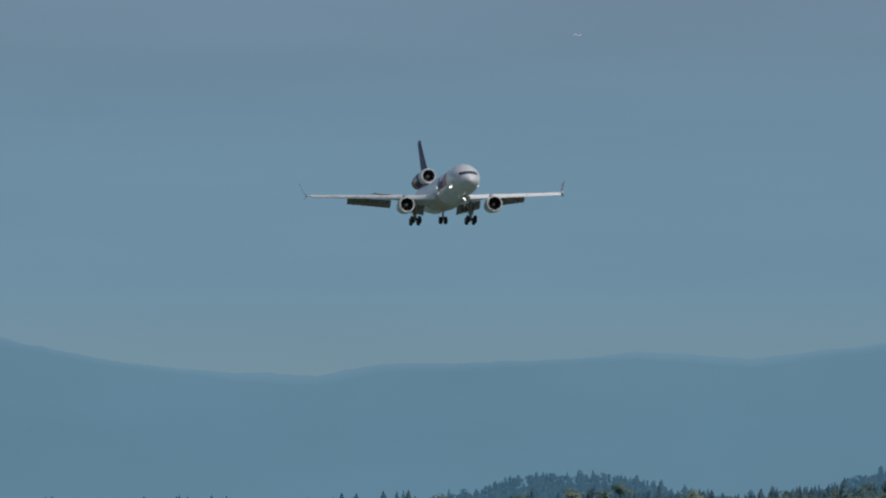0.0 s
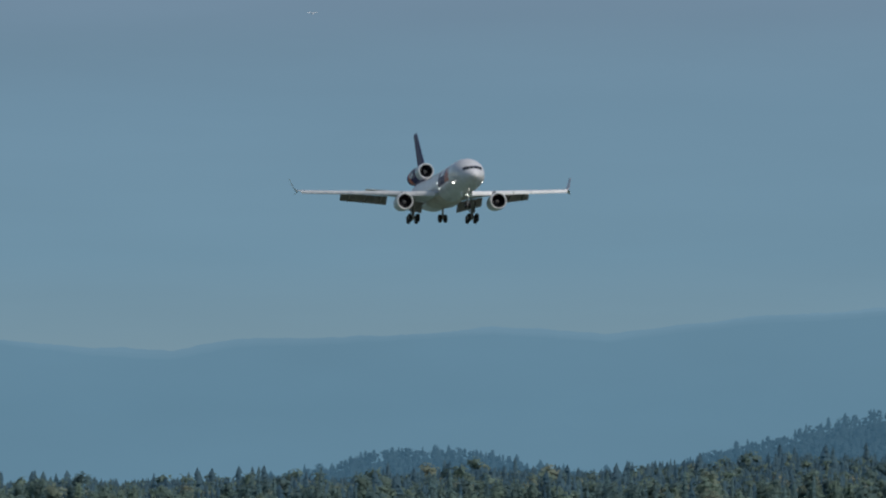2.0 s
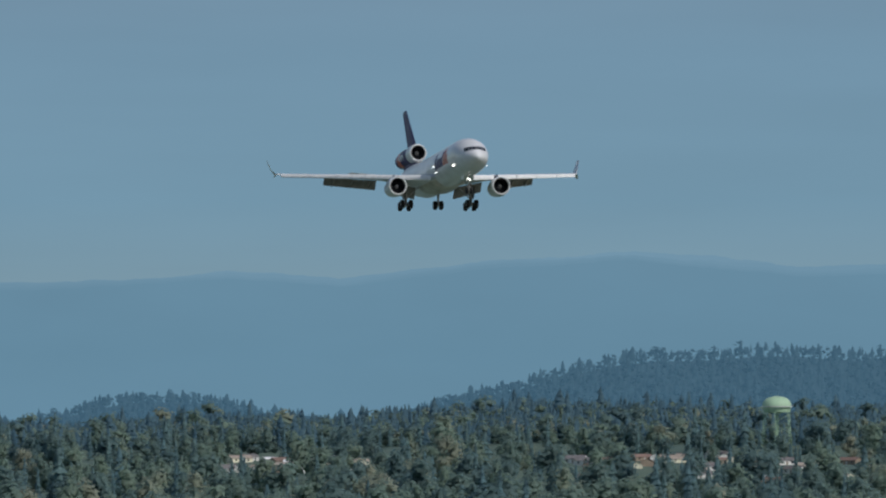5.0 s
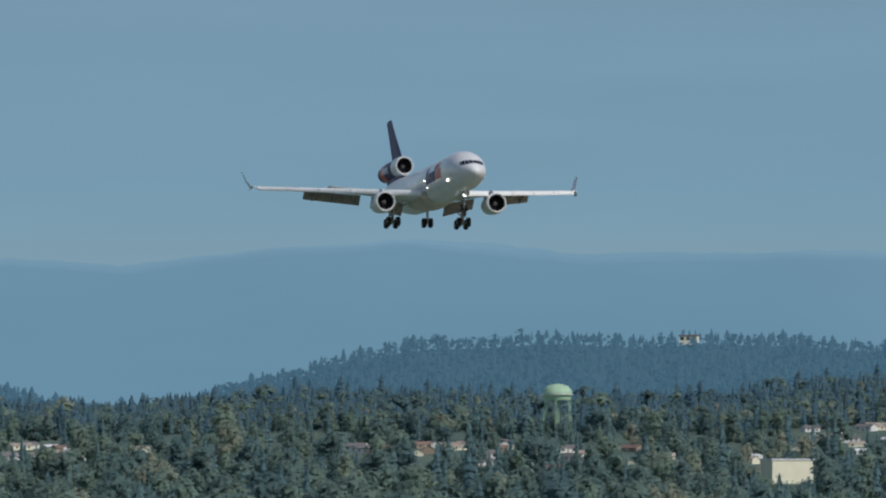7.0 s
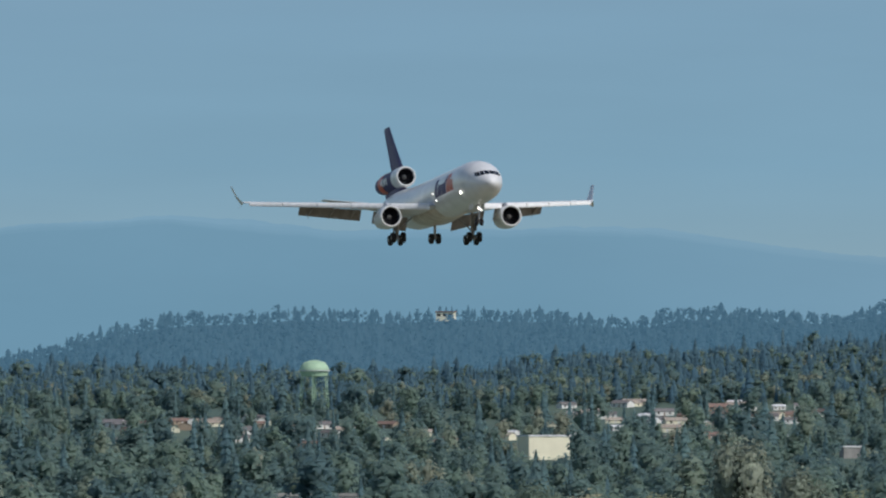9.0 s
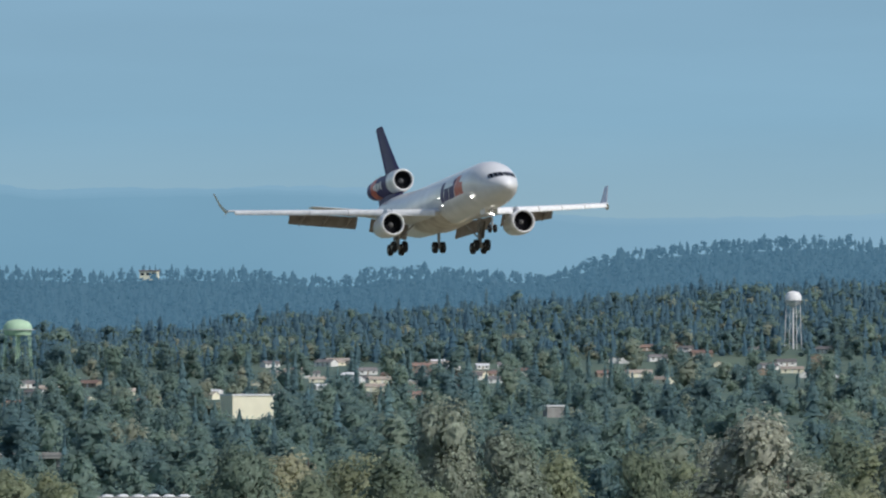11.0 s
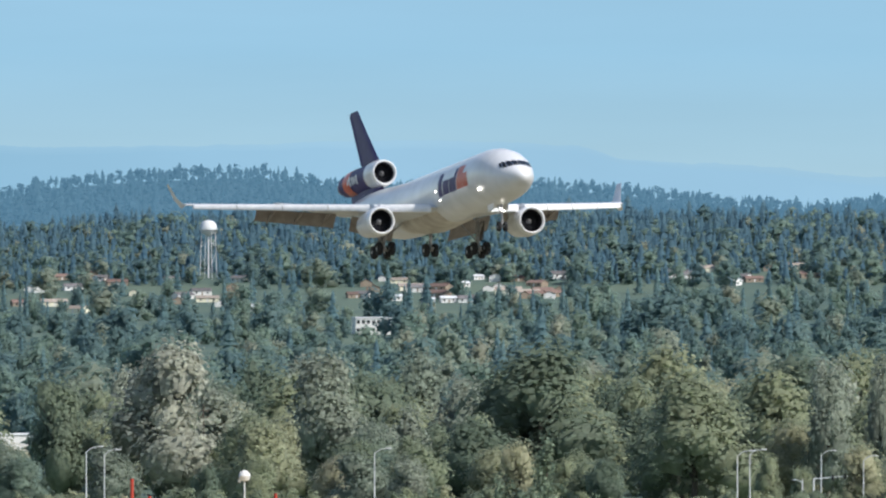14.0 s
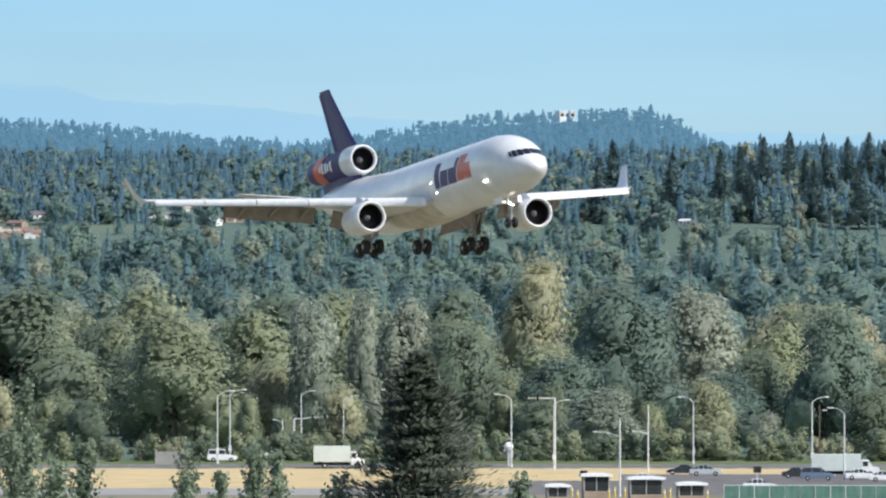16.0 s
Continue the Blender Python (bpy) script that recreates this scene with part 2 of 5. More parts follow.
M_ROOFR = mat("red-brown shingle roof", (0.25, 0.175, 0.145), 0.9, color2=(0.18, 0.12, 0.10), scale=0.8, spread=0.3)
M_ROOFT = mat("sunlit tan shingle roof", (0.42, 0.36, 0.30), 0.9, color2=(0.32, 0.27, 0.23), scale=0.8, spread=0.2)
M_ROOFW = mat("white membrane roof", (0.80, 0.80, 0.80), 0.5, color2=(0.66, 0.67, 0.68), scale=0.3)
M_WIN = mat("dark window pane", (0.03, 0.035, 0.04), 0.1, color2=(0.05, 0.055, 0.06), scale=1)
M_GREENTANK = mat("pale green tank paint", (0.44, 0.62, 0.43), 0.5, color2=(0.37, 0.54, 0.37), scale=0.5)
M_WHITETANK = mat("white tank paint", (0.80, 0.80, 0.79), 0.4, color2=(0.66, 0.66, 0.66), scale=0.5)
M_GALV = mat("galvanised steel", (0.74, 0.75, 0.76), 0.5, metal=0.1, color2=(0.62, 0.62, 0.62), scale=3)
M_WOODPOLE = mat("weathered wooden pole", (0.17, 0.13, 0.10), 0.9, color2=(0.10, 0.08, 0.06), scale=4)
M_RED = mat("red mast paint", (0.55, 0.07, 0.04), 0.5, color2=(0.45, 0.06, 0.04), scale=2)
M_SKY = glow_mat("clear sky", [(0.0, (0.46, 0.70, 0.84)), (0.12, (0.43, 0.69, 0.86)), (0.3, (0.375, 0.665, 0.89)), (0.62, (0.365, 0.63, 0.86)), (0.75, (0.37, 0.61, 0.83)), (1.0, (0.41, 0.58, 0.80))], 80, 260, 0.035, (0.004, 0.004, 0.03))


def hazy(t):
    """Glow of a range with haze mixed into its colours: t from 0 (nearest crest) to 1 (sky)."""
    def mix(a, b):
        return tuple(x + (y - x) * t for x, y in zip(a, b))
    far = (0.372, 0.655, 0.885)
    # more haze painted in sideways: the colour fades paler towards the right
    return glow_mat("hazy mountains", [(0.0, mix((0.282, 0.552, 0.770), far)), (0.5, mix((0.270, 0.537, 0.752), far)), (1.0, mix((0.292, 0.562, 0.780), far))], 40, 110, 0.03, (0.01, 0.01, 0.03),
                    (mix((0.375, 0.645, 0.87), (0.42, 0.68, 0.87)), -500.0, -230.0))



# ---------------------------------------------------------------- mesh helpers
def part(name, bm, material, parent, label="", smooth=True):
    me = bpy.data.meshes.new(name)
    bm.normal_update()
    bm.to_mesh(me)
    bm.free()
    me.materials.append(material)
    if smooth:
        me.polygons.foreach_set("use_smooth", [True] * len(me.polygons))
        me.set_sharp_from_angle(angle=radians(35))
    ob = new(name, me)
    ob.parent = parent
    return tagged(ob, label=label)


def shared(name, me, parent, m):
    ob = new(name, me)
    ob.parent = parent
    ob.matrix_basis = m
    return ob


def loft(rings, closed=True, cap=True):
    """A skin through rings of points; every ring has the same count."""
    bm = bmesh.new()
    vs = [[bm.verts.new(p) for p in r] for r in rings]
    n = len(rings[0])
    for a, b in zip(vs, vs[1:]):
        for i in range(n if closed else n - 1):
            j = (i + 1) % n
            bm.faces.new((a[i], a[j], b[j], b[i]))
    if cap:
        bm.faces.new(vs[0][::-1])
        bm.faces.new(vs[-1])
    bmesh.ops.recalc_face_normals(bm, faces=bm.faces)
    return bm


def ring(y, zc, rx, rz, n=32, x=0.0):
    return [(x + rx * math.sin(2 * math.pi * i / n), y, zc + rz * math.cos(2 * math.pi * i / n)) for i in range(n)]


def box_bm(x0, x1, y0, y1, z0, z1, bevel=0.0):
    bm = bmesh.new()
    bmesh.ops.create_cube(bm, size=1)
    for v in bm.verts:
        v.co = ((x0 + x1) / 2 + v.co.x * (x1 - x0), (y0 + y1) / 2 + v.co.y * (y1 - y0), (z0 + z1) / 2 + v.co.z * (z1 - z0))
    if bevel:
        bmesh.ops.bevel(bm, geom=bm.edges[:], offset=bevel, segments=1, affect="EDGES")
    return bm


def tube_bm(a, b, r0, r1=None, n=10):
    a, b = Vector(a), Vector(b)
    r1 = r0 if r1 is None else r1
    q = (b - a).to_track_quat("Z", "Y")
    rings = []
    for c, r in ((a, r0), (b, r1)):
        rings.append([tuple(c + q @ Vector((r * math.cos(2 * math.pi * i / n), r * math.sin(2 * math.pi * i / n), 0))) for i in range(n)])
    return loft(rings)


def spin_bm(profile, n=24, axis="z", cap=True):
    """Turned body from (radius, height) pairs round the z or y axis."""
    rings = []
    for r, h in profile:
        if axis == "z":
            rings.append([(r * math.cos(2 * math.pi * i / n), r * math.sin(2 * math.pi * i / n), h) for i in range(n)])
        else:
            rings.append([(r * math.cos(2 * math.pi * i / n), h, r * math.sin(2 * math.pi * i / n)) for i in range(n)])
    return loft(rings, cap=cap)


def moved(bm, m):
    bmesh.ops.transform(bm, matrix=m, verts=bm.verts[:])
    return bm


def joined(*bms):
    out = bmesh.new()
    for b in bms:
        me = bpy.data.meshes.new("tmp")
        b.to_mesh(me)
        b.free()
        out.from_mesh(me)
        bpy.data.meshes.remove(me)
    return out


def mesh_of(bm, name, material, smooth=True):
    me = bpy.data.meshes.new(name)
    bm.normal_update()
    bm.to_mesh(me)
    bm.free()
    me.materials.append(material)
    if smooth:
        me.polygons.foreach_set("use_smooth", [True] * len(me.polygons))
        me.set_sharp_from_angle(angle=radians(35))
    return me


def raw_mesh(name, verts, tris, material, tone=None, normals=None):
    """A triangle mesh straight from arrays, with an optional per-vertex tone."""
    me = bpy.data.meshes.new(name)
    me.vertices.add(len(verts))
    me.vertices.foreach_set("co", np.asarray(verts, dtype=np.float32).ravel())
    me.loops.add(len(tris) * 3)
    me.loops.foreach_set("vertex_index", np.asarray(tris, dtype=np.int32).ravel())
    me.polygons.add(len(tris))
    me.polygons.foreach_set("loop_start", np.arange(0, len(tris) * 3, 3, dtype=np.int32))
    me.polygons.foreach_set("loop_total", np.full(len(tris), 3, dtype=np.int32))
    me.update(calc_edges=True)
    me.materials.append(material)
    if normals is not None:
        me.polygons.foreach_set("use_smooth", [True] * len(me.polygons))
        me.normals_split_custom_set_from_vertices(np.asarray(normals, dtype=np.float32))
    if tone is not None:
        me.attributes.new("tone", "FLOAT", "POINT").data.foreach_set("value", np.asarray(tone, dtype=np.float32))
    return me


def line(points, X):
    xs, ys = zip(*points)
    return np.interp(X, xs, ys)


# ---------------------------------------------------------------- the land
# skylines as (bearing mark, height mark)
FAR_RANGE = [(-5200, 60), (-4024, 95), (-3824, 135), (-3604, 160), (-3464, 168), (-3334, 145), (-3094, 135), (-2894, 126), (-2694, 140), (-2560, 122),
             (-2450, 105), (-2173, 93), (-2063, 103), (-1960, 108), (-1880, 120), (-1700, 115), (-1480, 110), (-1330, 112), (-1210, 130), (-1060, 150), (-860, 165), (-360, 155), (106, 160), (180, 182), (400, 198), (620, 220), (1500, 250), (2600, 200)]
WOOD_RIDGE = [(-5200, 400), (-3400, 400), (-3193, 358), (-3103, 328), (-2963, 325), (-2883, 335), (-2823, 363), (-2640, 378), (-2523, 338), (-2413, 313), (-2283, 275), (-2173, 250), (-2031, 248), (-1941, 238), (-1781, 248), (-1667, 240), (-1521, 245), (-1354, 260), (-1254, 238), (-984, 252), (-854, 208), (-654, 193), (-454, 186), (-362, 202), (-262, 220), (-112, 204)]
WOOD_RIDGE += [(46, 210), (200, 222), (400, 242), (520, 252), (620, 244), (750, 218), (870, 198), (960, 200), (1060, 190), (1150, 193), (1220, 226), (1300, 260), (2600, 280)]
FIR_LINE = [(-5200, 385), (-3563, 382), (-3313, 372), (-3163, 377), (-2923, 355), (-2663, 366), (-2598, 345), (-2503, 347), (-2383, 332), (-2113, 336), (-1951, 347), (-1811, 344), (-1611, 340), (-1541, 322), (-1411, 310), (-1254, 308), (-1104, 297), (-954, 290), (-754, 266), (-454, 260), (-62, 254), (300, 258), (1000, 256), (1400, 246), (1568, 246), (2600, 240)]
KNOTS = np.array([0, 2150, 2600, 3200, 3700, 4000, 4350, 4460, 4700, 4800, 6500], dtype=float)


def top_of(points, X, R):
    return EYE + R * (460 - line(points, X)) / F


def land(X, R):
    """Height of the ground at bearing mark X and distance R (arrays)."""
    X, R = np.broadcast_arrays(np.asarray(X, float), np.asarray(R, float))
    fir = top_of(FIR_LINE, X, 4350.0) - 7
    wood = top_of(WOOD_RIDGE, X, 4700.0) - 2.6
    cols = [0 * X, 0 * X, 0 * X + 4, 0 * X + 15, 0 * X + 26, np.minimum(0 * X + 35, fir), fir, np.minimum(fir - 6, wood), wood, wood - 20, wood - 30]
    k = np.clip(np.searchsorted(KNOTS, R, side="right") - 1, 0, len(KNOTS) - 2)
    t = (R - KNOTS[k]) / (KNOTS[k + 1] - KNOTS[k])
    z = np.stack(cols)
    a = np.take_along_axis(z, k[None], 0)[0]
    b = np.take_along_axis(z, k[None] + 1, 0)[0]
    return a + (b - a) * t


def to_world(X, R, z):
    a = (np.asarray(X) - 784) / F
    return np.stack([R * np.sin(a), R * np.cos(a), z + 0 * R], -1)


def ground_sheet():
    Rs = np.concatenate([np.linspace(2150, 4800, 90), np.linspace(4850, 7000, 6)])
    Xs = np.linspace(-9000, 7000, 260)
    XX, RR = np.meshgrid(Xs, Rs)
    hill = to_world(XX, RR, land(XX, RR)).reshape(-1, 3)
    n, m = len(Xs), len(Rs)
    i, j = np.meshgrid(np.arange(n - 1), np.arange(m - 1))
    a = (j * n + i).ravel()
    tris = np.concatenate([np.stack([a, a + 1, a + n + 1], 1), np.stack([a, a + n + 1, a + n], 1)])
    # the flat near part and the land all round, as a fan that meets the hills' first row
    first = hill[:n]
    v = [tuple(p) for p in hill]
    base = len(v)
    v += [(p[0], -3000.0, 0.0) for p in first]
    k = np.arange(n - 1)
    flat = np.concatenate([np.stack([base + k, base + k + 1, k + 1], 1), np.stack([base + k, k + 1, k], 1)])
    side = len(v)
    v += [(-7000, -3000, 0), (-7000, 7000, 0), (7000, -3000, 0), (7000, 7000, 0)]
    extra = [(side, base, 0), (side, 0, side + 1), (side + 1, 0, (m - 1) * n), (base + n - 1, side + 2, n - 1), (n - 1, side + 2, side + 3), (n - 1, side + 3, m * n - 1)]
    me = raw_mesh("ground", np.array(v), np.concatenate([tris, flat, np.array(extra)]), M_GROUND)
    # the far ridge's soil takes the woods' material, painted haze glow included
    me.materials.append(M_RIDGEHAZE)
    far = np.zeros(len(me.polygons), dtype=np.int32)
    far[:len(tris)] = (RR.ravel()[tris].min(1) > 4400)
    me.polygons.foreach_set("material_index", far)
    tagged(new("ground", me), "flat grassland rising to wooded hills", "ground", kind="structure")


ground_sheet()


def backdrop_wall(name, R, low, high, material, label, category):
    """An arc of backdrop at distance R from height low to the heights high(X)."""
    Xs = np.linspace(-8200, 6200, 1600)
    top = high(Xs)
    a = to_world(Xs, R - 60.0 + 0 * Xs, low + 0 * Xs)
    b = to_world(Xs, R + 0 * Xs, top)
    v = np.concatenate([a, b])
    n = len(Xs)
    k = np.arange(n - 1)
    tris = np.concatenate([np.stack([k, k + 1, n + k + 1], 1), np.stack([k, n + k + 1, n + k], 1)])
    ob = new(name, raw_mesh(name, v, tris, material))
    ob.visible_shadow = False
    return tagged(ob, label, category, kind="structure")


rough = np.random.RandomState(3)
jag = np.convolve(rough.randn(1600), np.ones(24) / 24, "same") * 3.0 + np.convolve(rough.randn(1600), np.ones(5) / 5, "same") * 0.5
backdrop_wall("backdrop_sky", 4990.0, -20.0, lambda X: 0 * X + 420.0, M_SKY, "pale blue sky with thin grey-violet cloud bands", "sky")
# copies of one crest, each nearer sky colour, imitate its haze-softened edge
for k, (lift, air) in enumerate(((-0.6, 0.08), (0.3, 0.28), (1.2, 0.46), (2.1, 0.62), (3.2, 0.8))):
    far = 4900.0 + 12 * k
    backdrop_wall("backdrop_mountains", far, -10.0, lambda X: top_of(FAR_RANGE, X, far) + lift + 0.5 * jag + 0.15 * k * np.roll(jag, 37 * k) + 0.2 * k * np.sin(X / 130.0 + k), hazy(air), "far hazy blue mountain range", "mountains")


# ---------------------------------------------------------------- trees
def fir_template(rs, tiers, sides, skirt=1.0):
    """A unit fir: ragged tiers of drooping sprays, height 1. Returns points, normals, triangles."""
    v, nr, t = [], [], []
    for k in range(tiers):
        z0 = 0.06 + 0.84 * (k + 0.5 * rs.rand()) / tiers
        z1 = min(1.0, z0 + 1.6 * 0.9 / tiers)
        r = 0.20 * skirt * (1 - z0) ** 0.8 + 0.012
        c = len(v)
        v.append((0, 0, z1))
        nr.append((0.25, -0.6, 0.75))
        off = rs.rand() * 6
        for i in range(sides):
            a = off + 2 * math.pi * i / sides
            q = r * (1.15 if i % 2 else 0.8) * (0.6 + 0.7 * rs.rand())
            v.append((q * math.cos(a), q * math.sin(a), z0 - 0.03 * rs.rand() * (i % 2)))
            nr.append((0.7 * math.cos(a), 0.7 * math.sin(a), 0.70))
        for i in range(sides):
            t.append((c, c + 1 + i, c + 1 + (i + 1) % sides))
    return np.array(v), np.array(nr), np.array(t)


def fir_crown(rs, cards, size, skirt=1.0, tiers=9, sides=9):
    """A unit fir with a dense heart and many drooping sprays on it. Returns points, normals, triangles."""
    v, nr, t = fir_template(rs, tiers, sides, 0.72 * skirt)
    z = 0.05 + 0.93 * rs.rand(cards) ** 1.25
    a = rs.rand(cards) * 6.283
    lobe = 1 + 0.25 * np.sin(3 * a + 9 * z) + 0.18 * np.sin(31 * z)
    r = (0.20 * skirt * (1 - z) ** 0.8 + 0.006) * lobe * (0.55 + 0.6 * rs.rand(cards))
    way = np.stack([np.cos(a), np.sin(a), -0.35 + 0 * a], -1)
    p = np.stack([r * np.cos(a), r * np.sin(a), z], -1)
    w = np.stack([-np.sin(a), np.cos(a), 0.3 * rs.randn(cards)], -1)
    L = size * (0.5 + 0.8 * rs.rand(cards, 1)) * (0.45 + 0.75 * (1 - z[:, None]))
    k = np.array([1.0, 1.0, 0.55])
    tri = np.stack([p - way * L * 0.5 * k, p + way * L * k + w * L * 0.25, p - w * L * 0.6], 1).reshape(-1, 3)
    n = np.stack([0.62 * np.cos(a), 0.62 * np.sin(a), 0.75 + 0 * a], -1) + 0.12 * rs.randn(cards, 3)
    n /= np.linalg.norm(n, axis=1, keepdims=True)
    return np.concatenate([v, tri]), np.concatenate([nr, np.repeat(n, 3, 0)]), np.concatenate([t, np.arange(cards * 3).reshape(-1, 3) + len(v)])


def lump(fine):
    """A unit ball of 8 or 32 triangles, the dense heart of a lobe."""
    v = [(1, 0, 0), (-1, 0, 0), (0, 1, 0), (0, -1, 0), (0, 0, 1), (0, 0, -1)]
    t = [(4, 0, 2), (4, 2, 1), (4, 1, 3), (4, 3, 0), (5, 2, 0), (5, 1, 2), (5, 3, 1), (5, 0, 3)]
    if fine:
        mid, out = {}, []
        v = [np.array(p, float) for p in v]

        def half(a, b):
            k = (min(a, b), max(a, b))
            if k not in mid:
                m = v[a] + v[b]
                v.append(m / np.linalg.norm(m))
                mid[k] = len(v) - 1
            return mid[k]

        for a, b, c in t:
            ab, bc, ca = half(a, b), half(b, c), half(c, a)
            out += [(a, ab, ca), (ab, b, bc), (ca, bc, c), (ab, bc, ca)]
        t = out
    return np.array(v, float), np.array(t)


def leafy_template(rs, cards, lobes, size, low=0.20, up=0.35, wide=0.30, fine=False):
    """A unit broadleaf crown: lobes with a dense heart, covered by leaf sprays that break the outline. Returns points, normals, triangles."""
    C = np.zeros((lobes, 4))
    for k in range(lobes):
        h = (k + rs.rand()) / lobes
        a = rs.rand() * 6.283
        rad = wide * rs.rand() ** 0.5 * (1.0 - 0.6 * h ** 1.5)
        C[k] = (rad * math.cos(a), rad * math.sin(a), low + (0.82 - low) * h, 0.14 + 0.09 * rs.rand() * (1 - 0.5 * h))
    lv, lt = lump(fine)
    V, N, T = [], [], []
    base = 0
    centre = np.array([0, 0, 0.42])
    for c in C:
        p = c[:3] + lv * (1 + 0.20 * rs.randn(len(lv), 1)) * c[3] * 0.68 * np.array([1, 1, 1.15])
        out = p - centre
        n = 0.6 * out / np.linalg.norm(out, axis=1, keepdims=True) + 0.55 * lv
        V.append(p)
        N.append(n / np.linalg.norm(n, axis=1, keepdims=True))
        T.append(lt + base)
        base += len(lv)
    c = C[rs.randint(lobes, size=cards)]
    d = rs.randn(cards, 3)
    d /= np.linalg.norm(d, axis=1, keepdims=True)
    flip = (d[:, 2] < -0.2) & (rs.rand(cards) < 0.6)
    d[flip, 2] *= -1
    p = c[:, :3] + d * c[:, 3:] * (0.62 + 0.58 * rs.rand(cards, 1)) * np.array([1, 1, 1.2])
    nrm = d + 0.35 * rs.randn(cards, 3) + np.array([0, 0, up])
    nrm /= np.linalg.norm(nrm, axis=1, keepdims=True)
    u = np.cross(nrm, rs.randn(cards, 3))
    u /= np.linalg.norm(u, axis=1, keepdims=True)
    w = np.cross(nrm, u)
    s = size * (0.6 + 0.9 * rs.rand(cards, 1))
    out = p - centre
    sn = 0.65 * out / np.linalg.norm(out, axis=1, keepdims=True) + 0.45 * d + 0.15 * nrm + np.array([0, 0, 0.15])
    sn /= np.linalg.norm(sn, axis=1, keepdims=True)
    tri = np.stack([p - u * s, p - w * s * 0.9 + u * s * 0.6, p + u * s * 0.7 + w * s * 0.9], 1).reshape(-1, 3)
    V.append(tri)
    N.append(np.repeat(sn, 3, 0))
    T.append(np.arange(cards * 3).reshape(-1, 3) + base)
    return np.concatenate(V), np.concatenate(N), np.concatenate(T)


def scatter(name, templates, places, heights, widths, material, label, category, rs):
    """One woods object: many trees put down from a few templates."""
    V, N, T, tone = [], [], [], []
    base = 0
    pick = rs.randint(len(templates), size=len(places))
    turn = rs.rand(len(places)) * 6.283
    tn = rs.rand(len(places))
    for p, h, w, k, a, q in zip(places, heights, widths, pick, turn, tn):
        v, nr, t = templates[k]
        c, s = math.cos(a), math.sin(a)
        m = np.array([[c, -s, 0], [s, c, 0], [0, 0, 1]])
        V.append((v * np.array([w, w, h])) @ m.T + p)
        N.append(nr @ m.T)
        T.append(t + base)
        tone.append(np.full(len(v), q))
        base += len(v)
    ob = new(name, raw_mesh(name, np.concatenate(V), np.concatenate(T), material, np.concatenate(tone), np.concatenate(N)))
    return tagged(ob, label, category, kind="stuff")


def strewn(rs, x0, x1, r0, r1, gap, deep=1.0):
    """Jittered grid of (X, R) with a mean gap in metres across, deep times as much away from the eye."""
    out_x, out_r = [], []
    R = r0
    while R < r1:
        step = gap * F / R
        xs = np.arange(x0, x1, step)
        xs = xs + rs.uniform(-0.48, 0.48, len(xs)) * step
        out_x.append(xs)
        out_r.append(R + rs.uniform(-0.5, 0.5, len(xs)) * gap * deep)
        R += gap * deep
    return np.concatenate(out_x), np.concatenate(out_r)


# ---------------------------------------------------------------- houses and larger buildings of the town
CLEARINGS = []       # sightlines kept open: bearing, distance, half width, depth


def stand(X, Y, r0=2300.0, r1=4300.0):
    """Distance at which the ground shows at bearing mark X, height mark Y."""
    R = np.linspace(r0, r1, 800)
    y = 460 - (land(np.full(800, float(X)), R) - EYE) / R * F
    return float(R[np.argmin(np.abs(y - Y))])


def facing(X, R, z, turn):
    a = (X - 784) / F
    return Matrix.Translation(to_world(X, R, z)) @ Matrix.Rotation(-a + radians(turn), 4, "Z")


def gable_house(w, d, h, rise, wall, roof, name="house"):
    """A small house on the origin: walls, gable roof with eaves, windows and a door on the front (-y)."""
    ob = new(name)
    bm = box_bm(-w / 2, w / 2, -d / 2, d / 2, -0.6, h)
    bm.faces.ensure_lookup_table()
    for s in (1, -1):
        tri = [bm.verts.new((s * w / 2, -d / 2, h)), bm.verts.new((s * w / 2, d / 2, h)), bm.verts.new((s * w / 2, 0, h + rise))]
        bm.faces.new(tri)
    part("wall", bm, wall, ob, smooth=False)
    o = 0.35
    bm = bmesh.new()
    for s in (1, -1):
        q = [(-w / 2 - o, s * (d / 2 + o), h - o * rise / (d / 2)), (w / 2 + o, s * (d / 2 + o), h - o * rise / (d / 2)), (w / 2 + o, 0, h + rise), (-w / 2 - o, 0, h + rise)]
        top = [bm.verts.new((x, y, z + 0.16)) for x, y, z in q]
        bot = [bm.verts.new((x, y, z + 0.02)) for x, y, z in q]
        bm.faces.new(top)
        bm.faces.new(bot[::-1])
        for i in range(4):
            bm.faces.new((top[i], bot[i], bot[(i + 1) % 4], top[(i + 1) % 4]))
    bmesh.ops.recalc_face_normals(bm, faces=bm.faces)
    part("roof", bm, roof, ob, smooth=False)
    for x in (-w * 0.3, w * 0.28):
        part("window", box_bm(x - 0.55, x + 0.55, -d / 2 - 0.04, -d / 2 + 0.02, 0.9, 2.0), M_WIN, ob, "dark window", smooth=False)
    part("door", box_bm(-0.45, 0.45, -d / 2 - 0.05, -d / 2 + 0.02, -0.1, 2.0), M_WALLB if wall is M_WALLW else M_WALLW, ob, smooth=False)
    part("chimney", box_bm(w * 0.2, w * 0.2 + 0.5, 0.4, 0.9, h, h + rise + 0.6), M_ROOFR, ob, smooth=False)
    return ob


